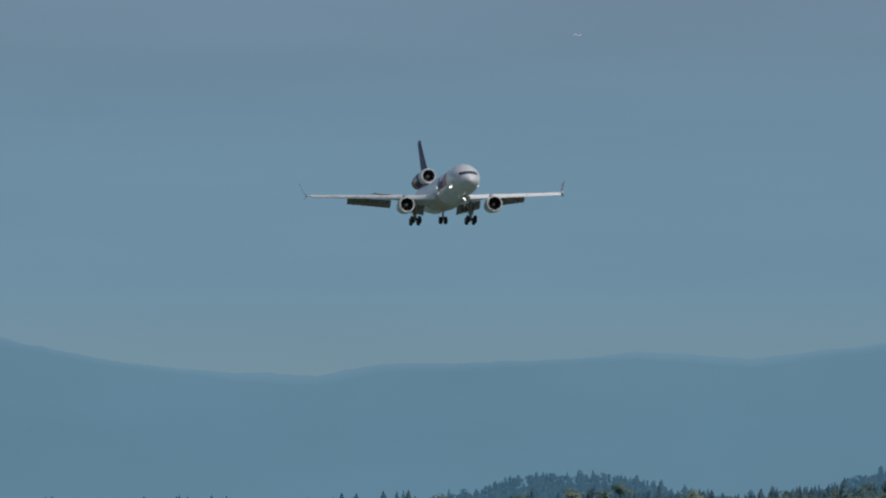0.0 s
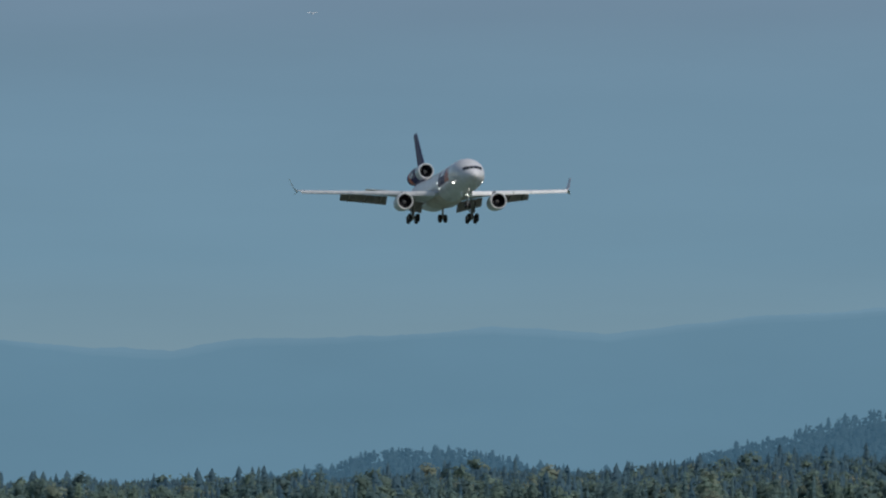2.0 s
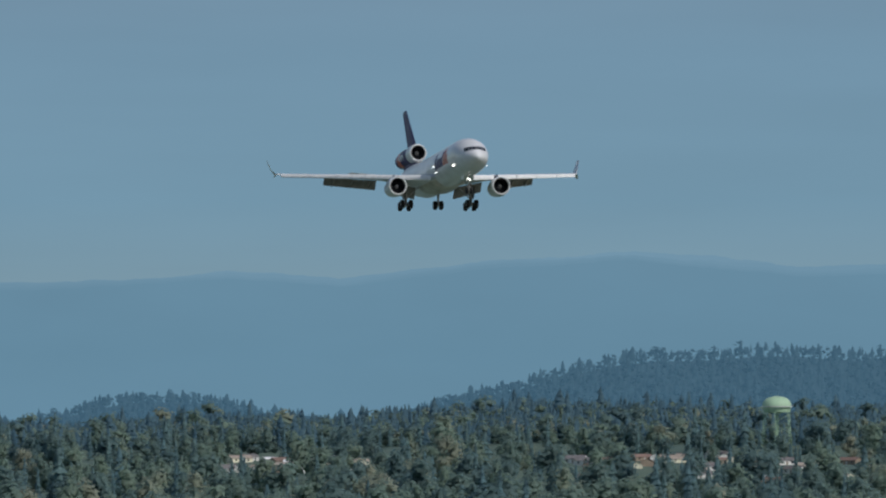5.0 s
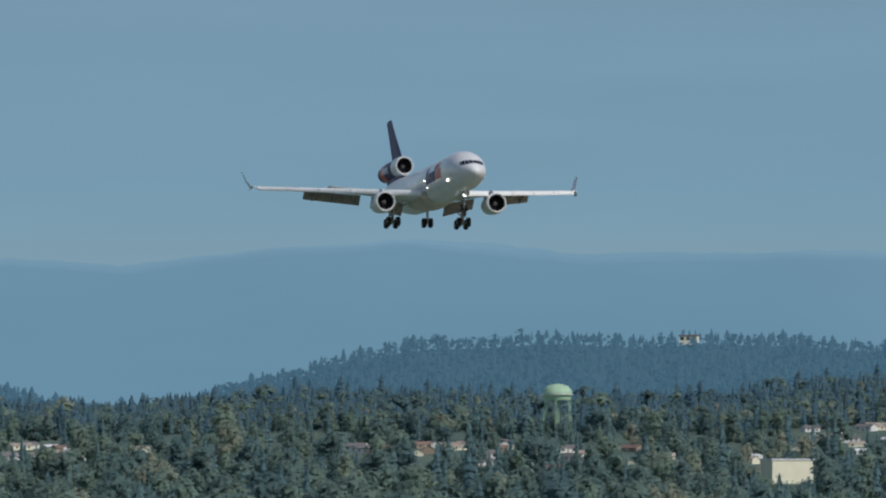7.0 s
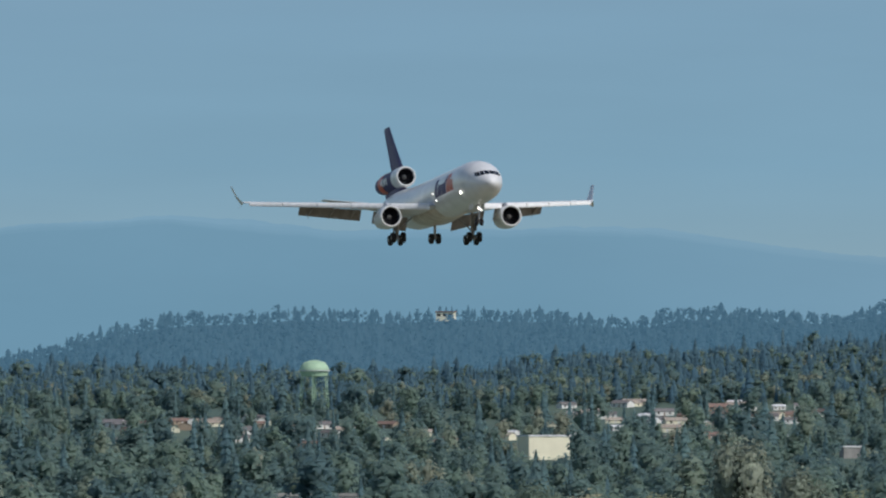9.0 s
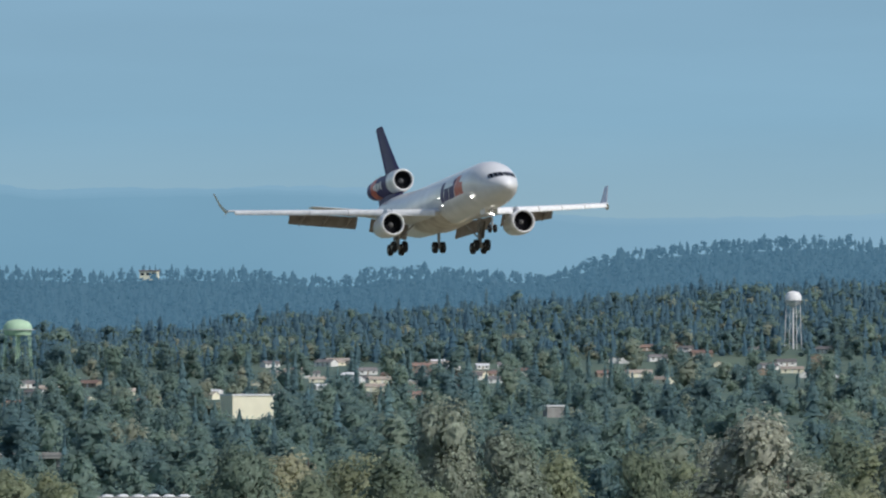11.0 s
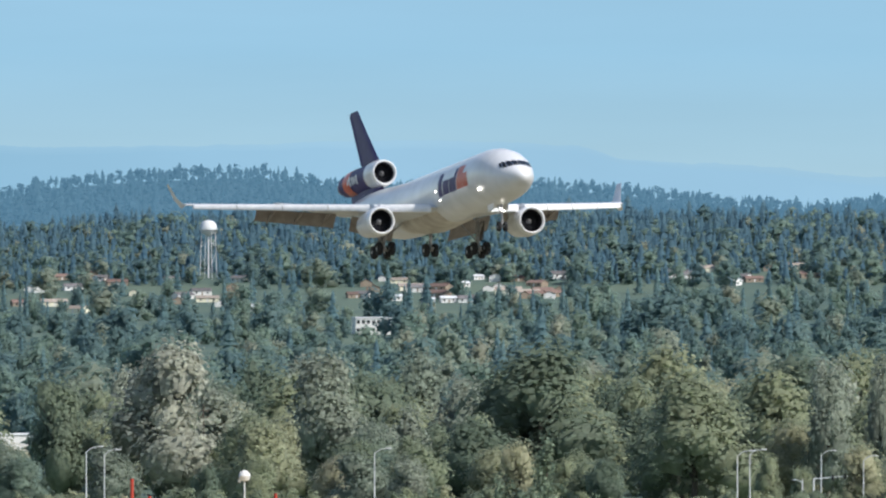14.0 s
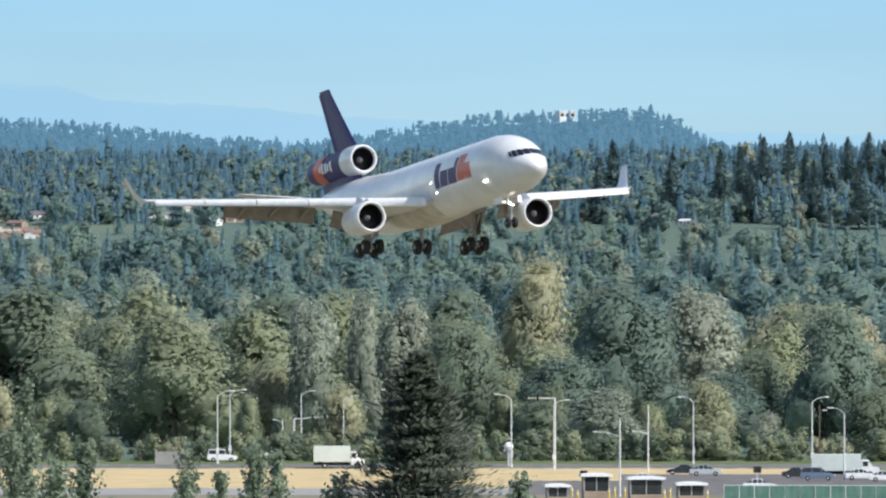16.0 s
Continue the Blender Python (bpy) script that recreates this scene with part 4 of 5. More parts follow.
def freighter():
    jet = new("cargo_jet")
    tagged(jet, "white three-engined cargo jet, purple tail, wheels down on approach", "airplane")
    fus = part("fuselage", loft([ring(y, zc, rx, rz, 40) for y, zc, rx, rz in FUSE]), M_WHITE, jet, "glossy white fuselage")
    # belly fairing
    part("belly_fairing", loft([ring(y, zc, rx, rz, 24) for y, zc, rx, rz in ((-18, -1.6, 0.3, 0.3), (-20, -1.75, 1.9, 1.0), (-23, -1.9, 2.75, 1.45), (-30, -1.95, 2.9, 1.55), (-34, -1.85, 2.6, 1.3), (-38, -1.6, 1.5, 0.9), (-40, -1.5, 0.3, 0.3))]), M_BELLY, jet, "tan grey belly fairing")
    # cockpit windows
    def skin_at(x, z):
        best = min((abs((x / skin(y, 90)[0]) ** 2 + ((z - zmid(y)) / (skin(y, 0)[2] - zmid(y))) ** 2 - 1), y) for y in np.linspace(NOSE - 0.9, NOSE - 5.5, 400))[1]
        return Vector((x, best + 0.03, z))

    def zmid(y):
        return float(np.interp(-y, [-f[0] for f in FUSE], [f[1] for f in FUSE]))

    for xa, xb, za, zb, ta, tb in ((0.05, 0.58, 0.08, 0.05, 0.62, 0.60), (0.66, 1.08, 0.04, -0.03, 0.60, 0.56), (1.16, 1.46, -0.06, -0.10, 0.55, 0.50), (1.52, 1.66, -0.09, -0.03, 0.48, 0.38)):
        for s in (1, -1):
            bm = bmesh.new()
            bm.faces.new([bm.verts.new(p) for p in (skin_at(s * xa, za), skin_at(s * xb, zb), skin_at(s * xb * 0.97, tb), skin_at(s * xa * 0.97, ta))])
            bmesh.ops.recalc_face_normals(bm, faces=bm.faces)
            bmesh.ops.solidify(bm, geom=bm.faces[:], thickness=0.04)
            part("cockpit_window", bm, M_GLASS, fus, "dark cockpit pane")
    # big mark on the side as plain blocks, dark ones then warm ones
    for s in (1, -1):
        for y0, y1, a0, a1, lean, m in ((-18.5, -17.2, 58, 106, 0.3, M_PURPLE), (-17.0, -15.0, 76, 105, 0.0, M_PURPLE), (-14.8, -13.3, 76, 105, 0.0, M_PURPLE), (-13.3, -12.5, 58, 105, 0.0, M_PURPLE), (-12.3, -10.3, 56, 104, 0.0, M_ORANGE), (-10.1, -8.5, 75, 104, 0.4, M_ORANGE)):
            part("side_marking", skin_patch(y0, y1, s * a0, s * a1, lean), m, fus, "purple marking block" if m is M_PURPLE else "orange marking block")
    # wings
    for side in (1, -1):
        up = (0, 0, 1)
        wing = part("wing", blade([(*wing_pt(s, side), up) for s in (0, 0.15, 0.27, 0.5, 0.75, 1.0)]), M_GREYWING, jet, "pale grey swept wing")
        for s0, s1 in ((0.04, 0.235), (0.27, 0.44), (0.445, 0.62), (0.625, 0.80), (0.805, 0.975)):
            bits = []
            for s in (s0, s1):
                le, te, th = wing_pt(s, side)
                ch = (te - le).length
                bits.append(((le.x, le.y + 0.055 * ch + 0.25, le.z - 0.42), (le.x, le.y - 0.06 * ch, le.z + 0.04), th * 0.75 + 0.32, up))
            part("slat", blade(bits), M_SLAT, wing, "bright extended slat")
        for s0, s1 in ((0.03, 0.24), (0.31, 0.66)):
            bits = []
            for s in (s0, s1):
                le, te, th = wing_pt(s, side)
                c = 0.105 * abs(te.y - le.y) + 0.62
                bits.append(((te.x, te.y + 0.35, te.z - 0.12), (te.x, te.y - c * 0.62, te.z - c * 0.78 - 0.28), th * 0.28 + 0.05, (0, 0.75, 0.66)))
            part("flap", blade(bits), M_FLAP, wing, "brown-grey lowered flap")
        for s in (0.36, 0.48, 0.60):
            le, te, th = wing_pt(s, side)
            part("flap_track_fairing", loft([ring(y, z, r, r, 10, x=te.x) for y, z, r in ((te.y + 2.4, te.z - 0.45, 0.05), (te.y + 1.2, te.z - 0.6, 0.16), (te.y - 0.4, te.z - 1.0, 0.15), (te.y - 1.2, te.z - 1.4, 0.04))]), M_FLAP, wing)
        # winglet: tall upper blade and a small lower one
        x, zt = side * 23.8, 0.66
        toe = side * 0.14     # trailing edges stand inboard
        part("winglet", joined(blade([((x, -39.9, zt), (x - 2.6 * toe, -42.5, zt - 0.05), 0.16, (1, 0, 0)), ((x + side * 0.45, -41.2, zt + 0.9), (x + side * 0.45 - 1.8 * toe, -43.0, zt + 0.9), 0.12, (1, 0, 0)), ((x + side * 0.95, -42.4, zt + 2.5), (x + side * 0.95 - 1.1 * toe, -43.5, zt + 2.5), 0.08, (1, 0, 0))]),
                               blade([((x, -39.4, zt), (x - 2 * toe, -41.4, zt - 0.06), 0.16, (1, 0, 0)), ((x + side * 0.4, -40.6, zt - 0.6), (x + side * 0.4 - 0.7 * toe, -41.3, zt - 0.6), 0.07, (1, 0, 0))])), M_WHITE, wing, "upswept white winglet with a small lower fin")
        # engine and pylon
        engine(jet, side * 8.1, -21.6, -3.1, 5.0, 1.42, "engine_nacelle", M_WHITE)
        part("pylon", blade([((side * 8.1, -22.6, -1.9), (side * 8.1, -29.5, -2.3), 0.55, (1, 0, 0)), ((side * 8.1, -24.6, -1.0), (side * 8.1, -30, -1.2), 0.5, (1, 0, 0))]), M_GREYWING, jet)
        # tailplane
        part("tailplane", blade([((side * 1.3, -50.2, 1.3), (side * 1.3, -56.6, 1.2), 0.75, up), ((side * 8.6, -57.2, 2.85), (side * 8.6, -59.9, 2.95), 0.22, up)]), M_GREYWING, jet, "pale swept tailplane")
    # fin and tail engine
    fin = part("fin", blade([((0, -47.6, 6.0), (0, -54.2, 6.0), 0.6, (1, 0, 0)), ((0, -51.9, 9.6), (0, -56.3, 9.6), 0.42, (1, 0, 0)), ((0, -55.0, 12.35), (0, -57.9, 12.35), 0.3, (1, 0, 0))]), M_PURPLE, jet, "deep purple fin")
    part("rudder_trim_stripe", blade([((0, -53.6, 6.4), (0, -54.6, 6.4), 0.35, (1, 0, 0)), ((0, -57.2, 12.1), (0, -58.1, 12.1), 0.25, (1, 0, 0))]), M_PURPLE, fin)
    e2 = engine(jet, 0, -46.2, 4.8, 13.2, 1.34, "tail_engine_nacelle", M_PURPLE)
    part("front_cowl", moved(spin_bm([(1.41, -0.6), (1.47, -1.4), (1.49, -2.9), (1.46, -3.0)], 32, "y", False), Matrix.Translation((0, -46.2, 4.8))), M_WHITE, e2, "white front cowl ring")
    part("orange_band", moved(spin_bm([(1.41, -8.4), (1.39, -9.2), (1.33, -11.0), (1.28, -11.02)], 32, "y", False), Matrix.Translation((0, -46.2, 4.8))), M_ORANGE, e2, "orange lower cowl")
    for y0, w, h, d in ((-51.6, 0.5, 1.0, 0.1), (-52.4, 0.45, 0.7, -0.05), (-53.1, 0.45, 0.9, 0.05), (-54.0, 0.5, 1.0, 0.1), (-54.7, 0.4, 0.6, -0.1)):
        for s in (1, -1):
            b = bmesh.new()
            g = []
            for k in range(4):
                a = radians(78 + k * h * 13)
                g.append([b.verts.new((s * 1.475 * math.sin(a), y, 4.8 + d + 1.475 * math.cos(a))) for y in (y0, y0 - w)])
            for k in range(3):
                b.faces.new((g[k][0], g[k][1], g[k + 1][1], g[k + 1][0]))
            bmesh.ops.recalc_face_normals(b, faces=b.faces)
            bmesh.ops.solidify(b, geom=b.faces[:], thickness=0.02)
            part("cowl_marking", b, M_LOGOWHITE, e2, "white marking block")
    part("tail_pylon", blade([((0, -45.5, 2.4), (0, -57.5, 1.6), 1.9, (1, 0, 0)), ((0, -47.2, 3.5), (0, -58.5, 3.5), 1.5, (1, 0, 0))]), M_PURPLE, jet, "purple tail fairing")
    # gear
    ng = part("nose_gear", joined(tube_bm((0, -6.4, -2.6), (0, -6.5, -5.2), 0.14), tube_bm((0, -6.5, -4.2), (0, -8.2, -2.7), 0.08), tube_bm((-0.45, -6.5, -5.49), (0.45, -6.5, -5.49), 0.09)), M_STRUT, jet, "grey nose gear strut")
    for s in (1, -1):
        wheel(ng, (s * 0.33, -6.5, -5.49), 0.50, 0.34)
        part("gear_door", box_bm(s * 0.78 - 0.03, s * 0.78 + 0.03, -8.6, -6.6, -3.7, -2.65, 0.02), M_WHITE, ng)
    for x, four in ((5.15, True), (-5.15, True), (0, False)):
        mg = part("main_gear" if four else "centre_gear", joined(tube_bm((x * 0.98, -30.6, -1.6), (x, -31.2, -5.1), 0.24 if four else 0.18), tube_bm((x * 0.6, -30.8, -2.3), (x, -31.2, -4.2), 0.1), tube_bm((x, -29.4, -2.4), (x, -31.2, -4.0), 0.09), tube_bm((x - 0.7, -31.2, -5.13), (x + 0.7, -31.2, -5.13), 0.1),
                                                                         tube_bm((x, -30.3, -5.0), (x, -32.1, -5.25), 0.13)), M_STRUT, jet, "grey landing gear leg")
        for dy in ((0.84, -0.84) if four else (0,)):
            for dx in (0.68, -0.68) if four else (0.48, -0.48):
                wheel(mg, (x + dx, -31.2 + dy, -5.13 + dy * 0.12), 0.70, 0.55)
        if four:
            s = 1 if x > 0 else -1
            part("gear_door", moved(box_bm(-0.05, 0.05, -0.7, 0.7, -1.2, 0.9, 0.03), Matrix.Translation((x + s * 0.45, -31.0, -3.0)) @ Matrix.Rotation(radians(s * 8), 4, "Y")), M_DOOR, mg)
    # landing lights glow by their material
    for p, r in (((2.60, -5.6, -1.75), 0.12), ((-2.45, -5.6, -1.75), 0.06), ((0.14, -6.2, -3.75), 0.09), ((-0.2, -6.25, -3.9), 0.07)):
        part("landing_light", moved(spin_bm([(0.01, 0.12), (r * 0.6, 0.09), (r, 0.0), (r * 0.9, -0.1), (0.02, -0.14)], 16, "y"), Matrix.Translation(p)), M_LAMP, jet, "glaring white landing lamp")
    for y, a in ((-18.6, 112), (-19.4, 92)):
        p = skin(y, a, 0.04)
        part("side_light", moved(spin_bm([(0.01, 0.04), (0.05, 0.02), (0.055, -0.02), (0.02, -0.04)], 10, "y"), Matrix.Translation(p)), M_LAMP, jet, "small white lamp")
    return jet


JET = freighter()


def gull():
    g = new("gull")
    tagged(g, "small white gull flying far off", "bird")
    part("body", loft([ring(y, 0, r, r * 0.9, 10) for y, r in ((0.22, 0.01), (0.17, 0.035), (0.08, 0.06), (-0.06, 0.055), (-0.2, 0.02), (-0.28, 0.012))]), M_WALLW, g)
    for s in (1, -1):
        part("wing_feathers", blade([((0, 0.13, 0.03), (0, -0.12, 0.02), 0.04, (0, 0, 1)), ((s * 0.34, 0.16, 0.14), (s * 0.34, -0.06, 0.13), 0.02, (0, 0, 1)), ((s * 0.75, 0.0, 0.08), (s * 0.75, -0.1, 0.08), 0.01, (0, 0, 1))]), M_WALLW, g, "white narrow wing")
    return g


GULL = gull()



# ---------------------------------------------------------------- the road and field in front of the trees
def depth_of(Y):
    """Distance of flat ground at height mark Y."""
    return EYE * F / (Y - 460)


def strip(name, x0, x1, r0, r1, z, material, label, category, wave=0.0):
    """A thin sheet over the flat ground between two distances, with a real edge thickness."""
    n = 60
    Xs = np.linspace(x0, x1, n)
    rs = np.random.RandomState(int(r0))
    bm = bmesh.new()
    w = np.convolve(rs.randn(n), np.ones(5) / 5, "same") * wave
    lo = [bm.verts.new(tuple(p)) for p in to_world(Xs, r0 + w, z)]
    hi = [bm.verts.new(tuple(p)) for p in to_world(Xs, r1 - w, z)]
    for i in range(n - 1):
        bm.faces.new((lo[i], lo[i + 1], hi[i + 1], hi[i]))
    ob = new(name, mesh_of(bm, name, material, False))
    tagged(ob, label, category, kind="structure")
    return ob


strip("airfield", -9000, 8000, 250, 1690, 0.02, M_FIELD, "wide half-dry airfield grass", "field")
strip("pavement", -1200, 900, 1690, 1738, 0.03, M_CONCRETE, "pale concrete apron edge", "pavement")
strip("pavement_gate", 900, 2200, 1690, 1796, 0.03, M_ASPHALT, "worn asphalt of the gate yard", "asphalt")
strip("dry_verge", -1200, 900, 1738, 1903, 0.04, M_DRY, "strip of dry golden grass", "grass", 3)
strip("dry_verge", 900, 1100, 1796, 1903, 0.04, M_DRY, "strip of dry golden grass", "grass", 3)
strip("dry_verge", 1100, 1420, 1850, 1903, 0.04, M_DRY, "strip of dry golden grass", "grass", 4)
strip("lawn", 1420, 2200, 1850, 1903, 0.04, M_LAWN, "green mown verge", "grass", 3)
strip("road_side", 1100, 2200, 1796, 1850, 0.05, M_ASPHALT, "grey side road", "road")
strip("road", -1200, 2200, 1905, 1930, 0.05, M_ASPHALT, "grey two-lane road", "road")
strip("lawn", -1200, 2200, 1932, 1985, 0.06, M_LAWN, "green grass below the trees", "grass", 4)


def kerb():
    for r in (1904.2, 1930.4):
        Xs = np.linspace(-1200, 2200, 50)
        a = to_world(Xs, r + 0 * Xs, 0.0)
        b = to_world(Xs, r + 0.35 + 0 * Xs, 0.0)
        bm = bmesh.new()
        rows = [[bm.verts.new((p[0], p[1], z)) for p in q] for q, z in ((a, 0.0), (a, 0.17), (b, 0.17), (b, 0.0))]
        for u, v in zip(rows, rows[1:]):
            for i in range(len(Xs) - 1):
                bm.faces.new((u[i], u[i + 1], v[i + 1], v[i]))
        tagged(new("kerb", mesh_of(bm, "kerb", M_CONCRETE, False)), "pale concrete kerb", "kerb", kind="structure")


kerb()


def street_lamp(h, reach, name="street_lamp"):
    """A galvanised pole with a bent arm (towards +x) and a flat lamp head."""
    ob = new(name)
    part("pole", joined(tube_bm((0, 0, 0), (0, 0, h * 0.93), 0.13, 0.08), tube_bm((0, 0, 0), (0, 0, 0.5), 0.22, 0.2)), M_GALV, ob)
    part("arm", joined(tube_bm((0, 0, h * 0.925), (reach * 0.45, 0, h * 0.985), 0.06), tube_bm((reach * 0.45, 0, h * 0.985), (reach, 0, h), 0.055)), M_GALV, ob)
    part("lamp_head", moved(box_bm(-0.45, 0.45, -0.17, 0.17, -0.1, 0.1, 0.05), Matrix.Translation((reach + 0.25, 0, h))), M_GALV, ob)
    part("sign_box", box_bm(-0.22, 0.22, -0.28, -0.12, 1.6, 2.5, 0.03), M_WALLW, ob, "white box on the pole")
    return ob


def lamps():
    first = None
    for X, top, base, way in ((385, 692, 822, 1), (407, 690, 818, 1), (533, 692, 806, 1), (608, 701, 812, 1), (703, 690, 812, -1), (905, 698, 828, -1), (980, 708, 832, 1), (1227, 703, 822, -1), (1437, 703, 830, 1), (1494, 722, 850, -1)):
        R = depth_of(base)
        h = (base - top) * R / F
        m = facing(X, R, 0.0, 0 if way > 0 else 180) @ Matrix.Diagonal((h / 11, h / 11, h / 11, 1))
        if first is None:
            first = street_lamp(11.0, 1.9)
            ob = first
        else:
            ob = copy_thing(first, m)
        ob.matrix_basis = m
        tagged(ob, "tall grey galvanised street lamp with one bent arm", "street lamp", "street lamps along the road")
    for X, top, R in ((-257, 688, 1980.0), (-767, 685, 1980.0), (-735, 690, 1960.0)):
        h = EYE + R * (460 - top) / F
        ob = copy_thing(first, Matrix())
        ob.matrix_basis = facing(X, R, 0.0, 0) @ Matrix.Diagonal((h / 11, h / 11, h / 11, 1))
        tagged(ob, "tall grey galvanised street lamp with one bent arm", "street lamp", "street lamps along the road")


lamps()


def plain_poles():
    for X, top, base, arms, mat_, label in ((1147, 720, 836, ((-2.0, 0.62),), M_GALV, "thin grey pole with a short side arm"), (1097, 740, 880, ((-3.2, 0.82),), M_GALV, "grey pole with a long raised arm"), (500, 742, 812, ((-1.2, 0.97),), M_GALV, "short grey signal pole"), (1450, 716, 826, ((0.8, 0.9),), M_WOODPOLE, "brown wooden utility pole")):
        R = depth_of(base)
        h = (base - top) * R / F
        ob = new("pole_stand")
        part("pole", tube_bm((0, 0, 0), (0, 0, h), 0.13, 0.09), mat_, ob)
        for reach, at in arms:
            part("arm", joined(tube_bm((0, 0, h * at * 0.93), (reach * 0.6, 0, h * at), 0.06), tube_bm((reach * 0.6, 0, h * at), (reach, 0, h * at + 0.05), 0.06)), mat_, ob)
            part("lamp_head", moved(box_bm(-0.35, 0.35, -0.14, 0.14, -0.08, 0.08, 0.03), Matrix.Translation((reach, 0, h * at + 0.05))), M_GALV, ob)
        ob.matrix_basis = facing(X, R, 0, 0)
        tagged(ob, label, "pole")
    # signal masts with long arms
    for X, top, base, x1, rise in ((520, 741, 812, 5.4, 0.45), (982, 704, 832, -4.6, 0.05)):
        R = depth_of(base)
        h = (base - top) * R / F
        ob = new("traffic_signal_mast")
        part("pole", tube_bm((0, 0, 0), (0, 0, h), 0.17, 0.13), M_GALV, ob)
        part("mast_arm", tube_bm((0, 0, h - 0.1), (x1, 0, h - 0.1 + rise), 0.11, 0.06), M_GALV, ob)
        for k in (0.55, 0.9):
            part("signal_head", box_bm(x1 * k - 0.17, x1 * k + 0.17, -0.3, -0.08, h + rise * k - 0.55, h + rise * k + 0.3, 0.04), M_TYRE, ob, "dark signal head")
        ob.matrix_basis = facing(X, R, 0, 0)
        tagged(ob, "grey signal mast with a long arm over the road", "traffic signal")
    for X, top, R in ((-1409, 580, 2380.0), (-560, 610, 2160.0), (1220, 430, 2600.0), (-1120, 560, 2500.0)):
        g = float(land(X, R))
        h = EYE + R * (460 - top) / F - g
        ob = new("utility_pole")
        part("pole", tube_bm((0, 0, -0.5), (0, 0, h), 0.16, 0.11), M_WOODPOLE, ob)
        for k in (0.93, 0.87):
            part("crossarm", box_bm(-1.0, 1.0, -0.2, -0.08, h * k, h * k + 0.14, 0.01), M_WOODPOLE, ob, smooth=False)
        ob.matrix_basis = facing(X, R, g, 15)
        tagged(ob, "weathered wooden utility pole with two crossarms", "utility pole")
    for X, top, R, h in ((-974, 718, 1640.0, 0), (-686, 742, 1640.0, 0), (-432, 768, 1630.0, 0), (-655, 772, 1600.0, 0)):
        h = EYE + R * (460 - top) / F
        ob = new("marker_mast")
        for k in range(6):
            part("mast_section", tube_bm((0, 0, h * k / 6), (0, 0, h * (k + 1) / 6), 0.22, 0.22, 8), M_RED, ob)
        ob.matrix_basis = facing(X, R, 0, 0)
        tagged(ob, "red approach light mast on the airfield", "mast")


plain_poles()


def dome_post(X, Y, base, r):
    """A white round-topped cabinet on a short post."""
    R = depth_of(base)
    h = (base - Y) * R / F
    ob = new("antenna_dome")
    part("post", tube_bm((0, 0, 0), (0, 0, h), 0.14), M_GALV, ob)
    part("dome", moved(spin_bm([(0.1, -0.9 * r), (0.75 * r, -0.7 * r), (r, 0), (0.85 * r, 0.5 * r), (0.45 * r, 0.88 * r), (0.02, r)], 20), Matrix.Translation((0, 0, h))), M_WALLW, ob)
    part("bracket", box_bm(-r * 1.05, -r * 0.6, -0.2, 0.2, h - r * 1.1, h - r * 0.5, 0.02), M_WALLW, ob)
    ob.matrix_basis = facing(X, R, 0, 0)
    tagged(ob, "white rounded antenna dome on a post", "antenna")


dome_post(-487, 737, 830, 0.9)
dome_post(900, 791, 826, 0.72)


# ---------------------------------------------------------------- vehicles
M_CARS = {"silver": mat("silver car paint", (0.55, 0.56, 0.57), 0.25, metal=0.4, coat=0.6, color2=(0.50, 0.51, 0.52), scale=1), "white": mat("white car paint", (0.80, 0.80, 0.80), 0.3, coat=0.6, color2=(0.74, 0.74, 0.73), scale=1),
          "dark": mat("black car paint", (0.02, 0.02, 0.022), 0.25, coat=0.6, color2=(0.03, 0.03, 0.03), scale=1), "blue": mat("slate blue car paint", (0.16, 0.20, 0.28), 0.28, metal=0.3, coat=0.6, color2=(0.14, 0.18, 0.25), scale=1), "red": mat("red car paint", (0.38, 0.03, 0.03), 0.28, coat=0.6, color2=(0.34, 0.03, 0.03), scale=1)}
M_BOX = mat("pale grey-green cargo box", (0.62, 0.68, 0.64), 0.5, color2=(0.55, 0.60, 0.57), scale=0.5)
M_TAIL = mat("red tail lamp", (0.45, 0.02, 0.02), 0.3)


def wheels_for(ob, xs, r, half):
    for x in xs:
        for s in (1, -1):
            w = part("wheel", moved(spin_bm([(r * 0.6, -0.11), (r * 0.95, -0.11), (r, -0.06), (r, 0.06), (r * 0.95, 0.11), (r * 0.6, 0.11)], 16, "y"), Matrix.Translation((x, s * half, r))), M_TYRE, ob, "black tyre")
            part("rim", moved(spin_bm([(0.05, -0.12), (r * 0.58, -0.1), (r * 0.58, 0.1), (0.05, 0.12)], 12, "y"), Matrix.Translation((x, s * half, r))), M_GALV, w, "grey rim")


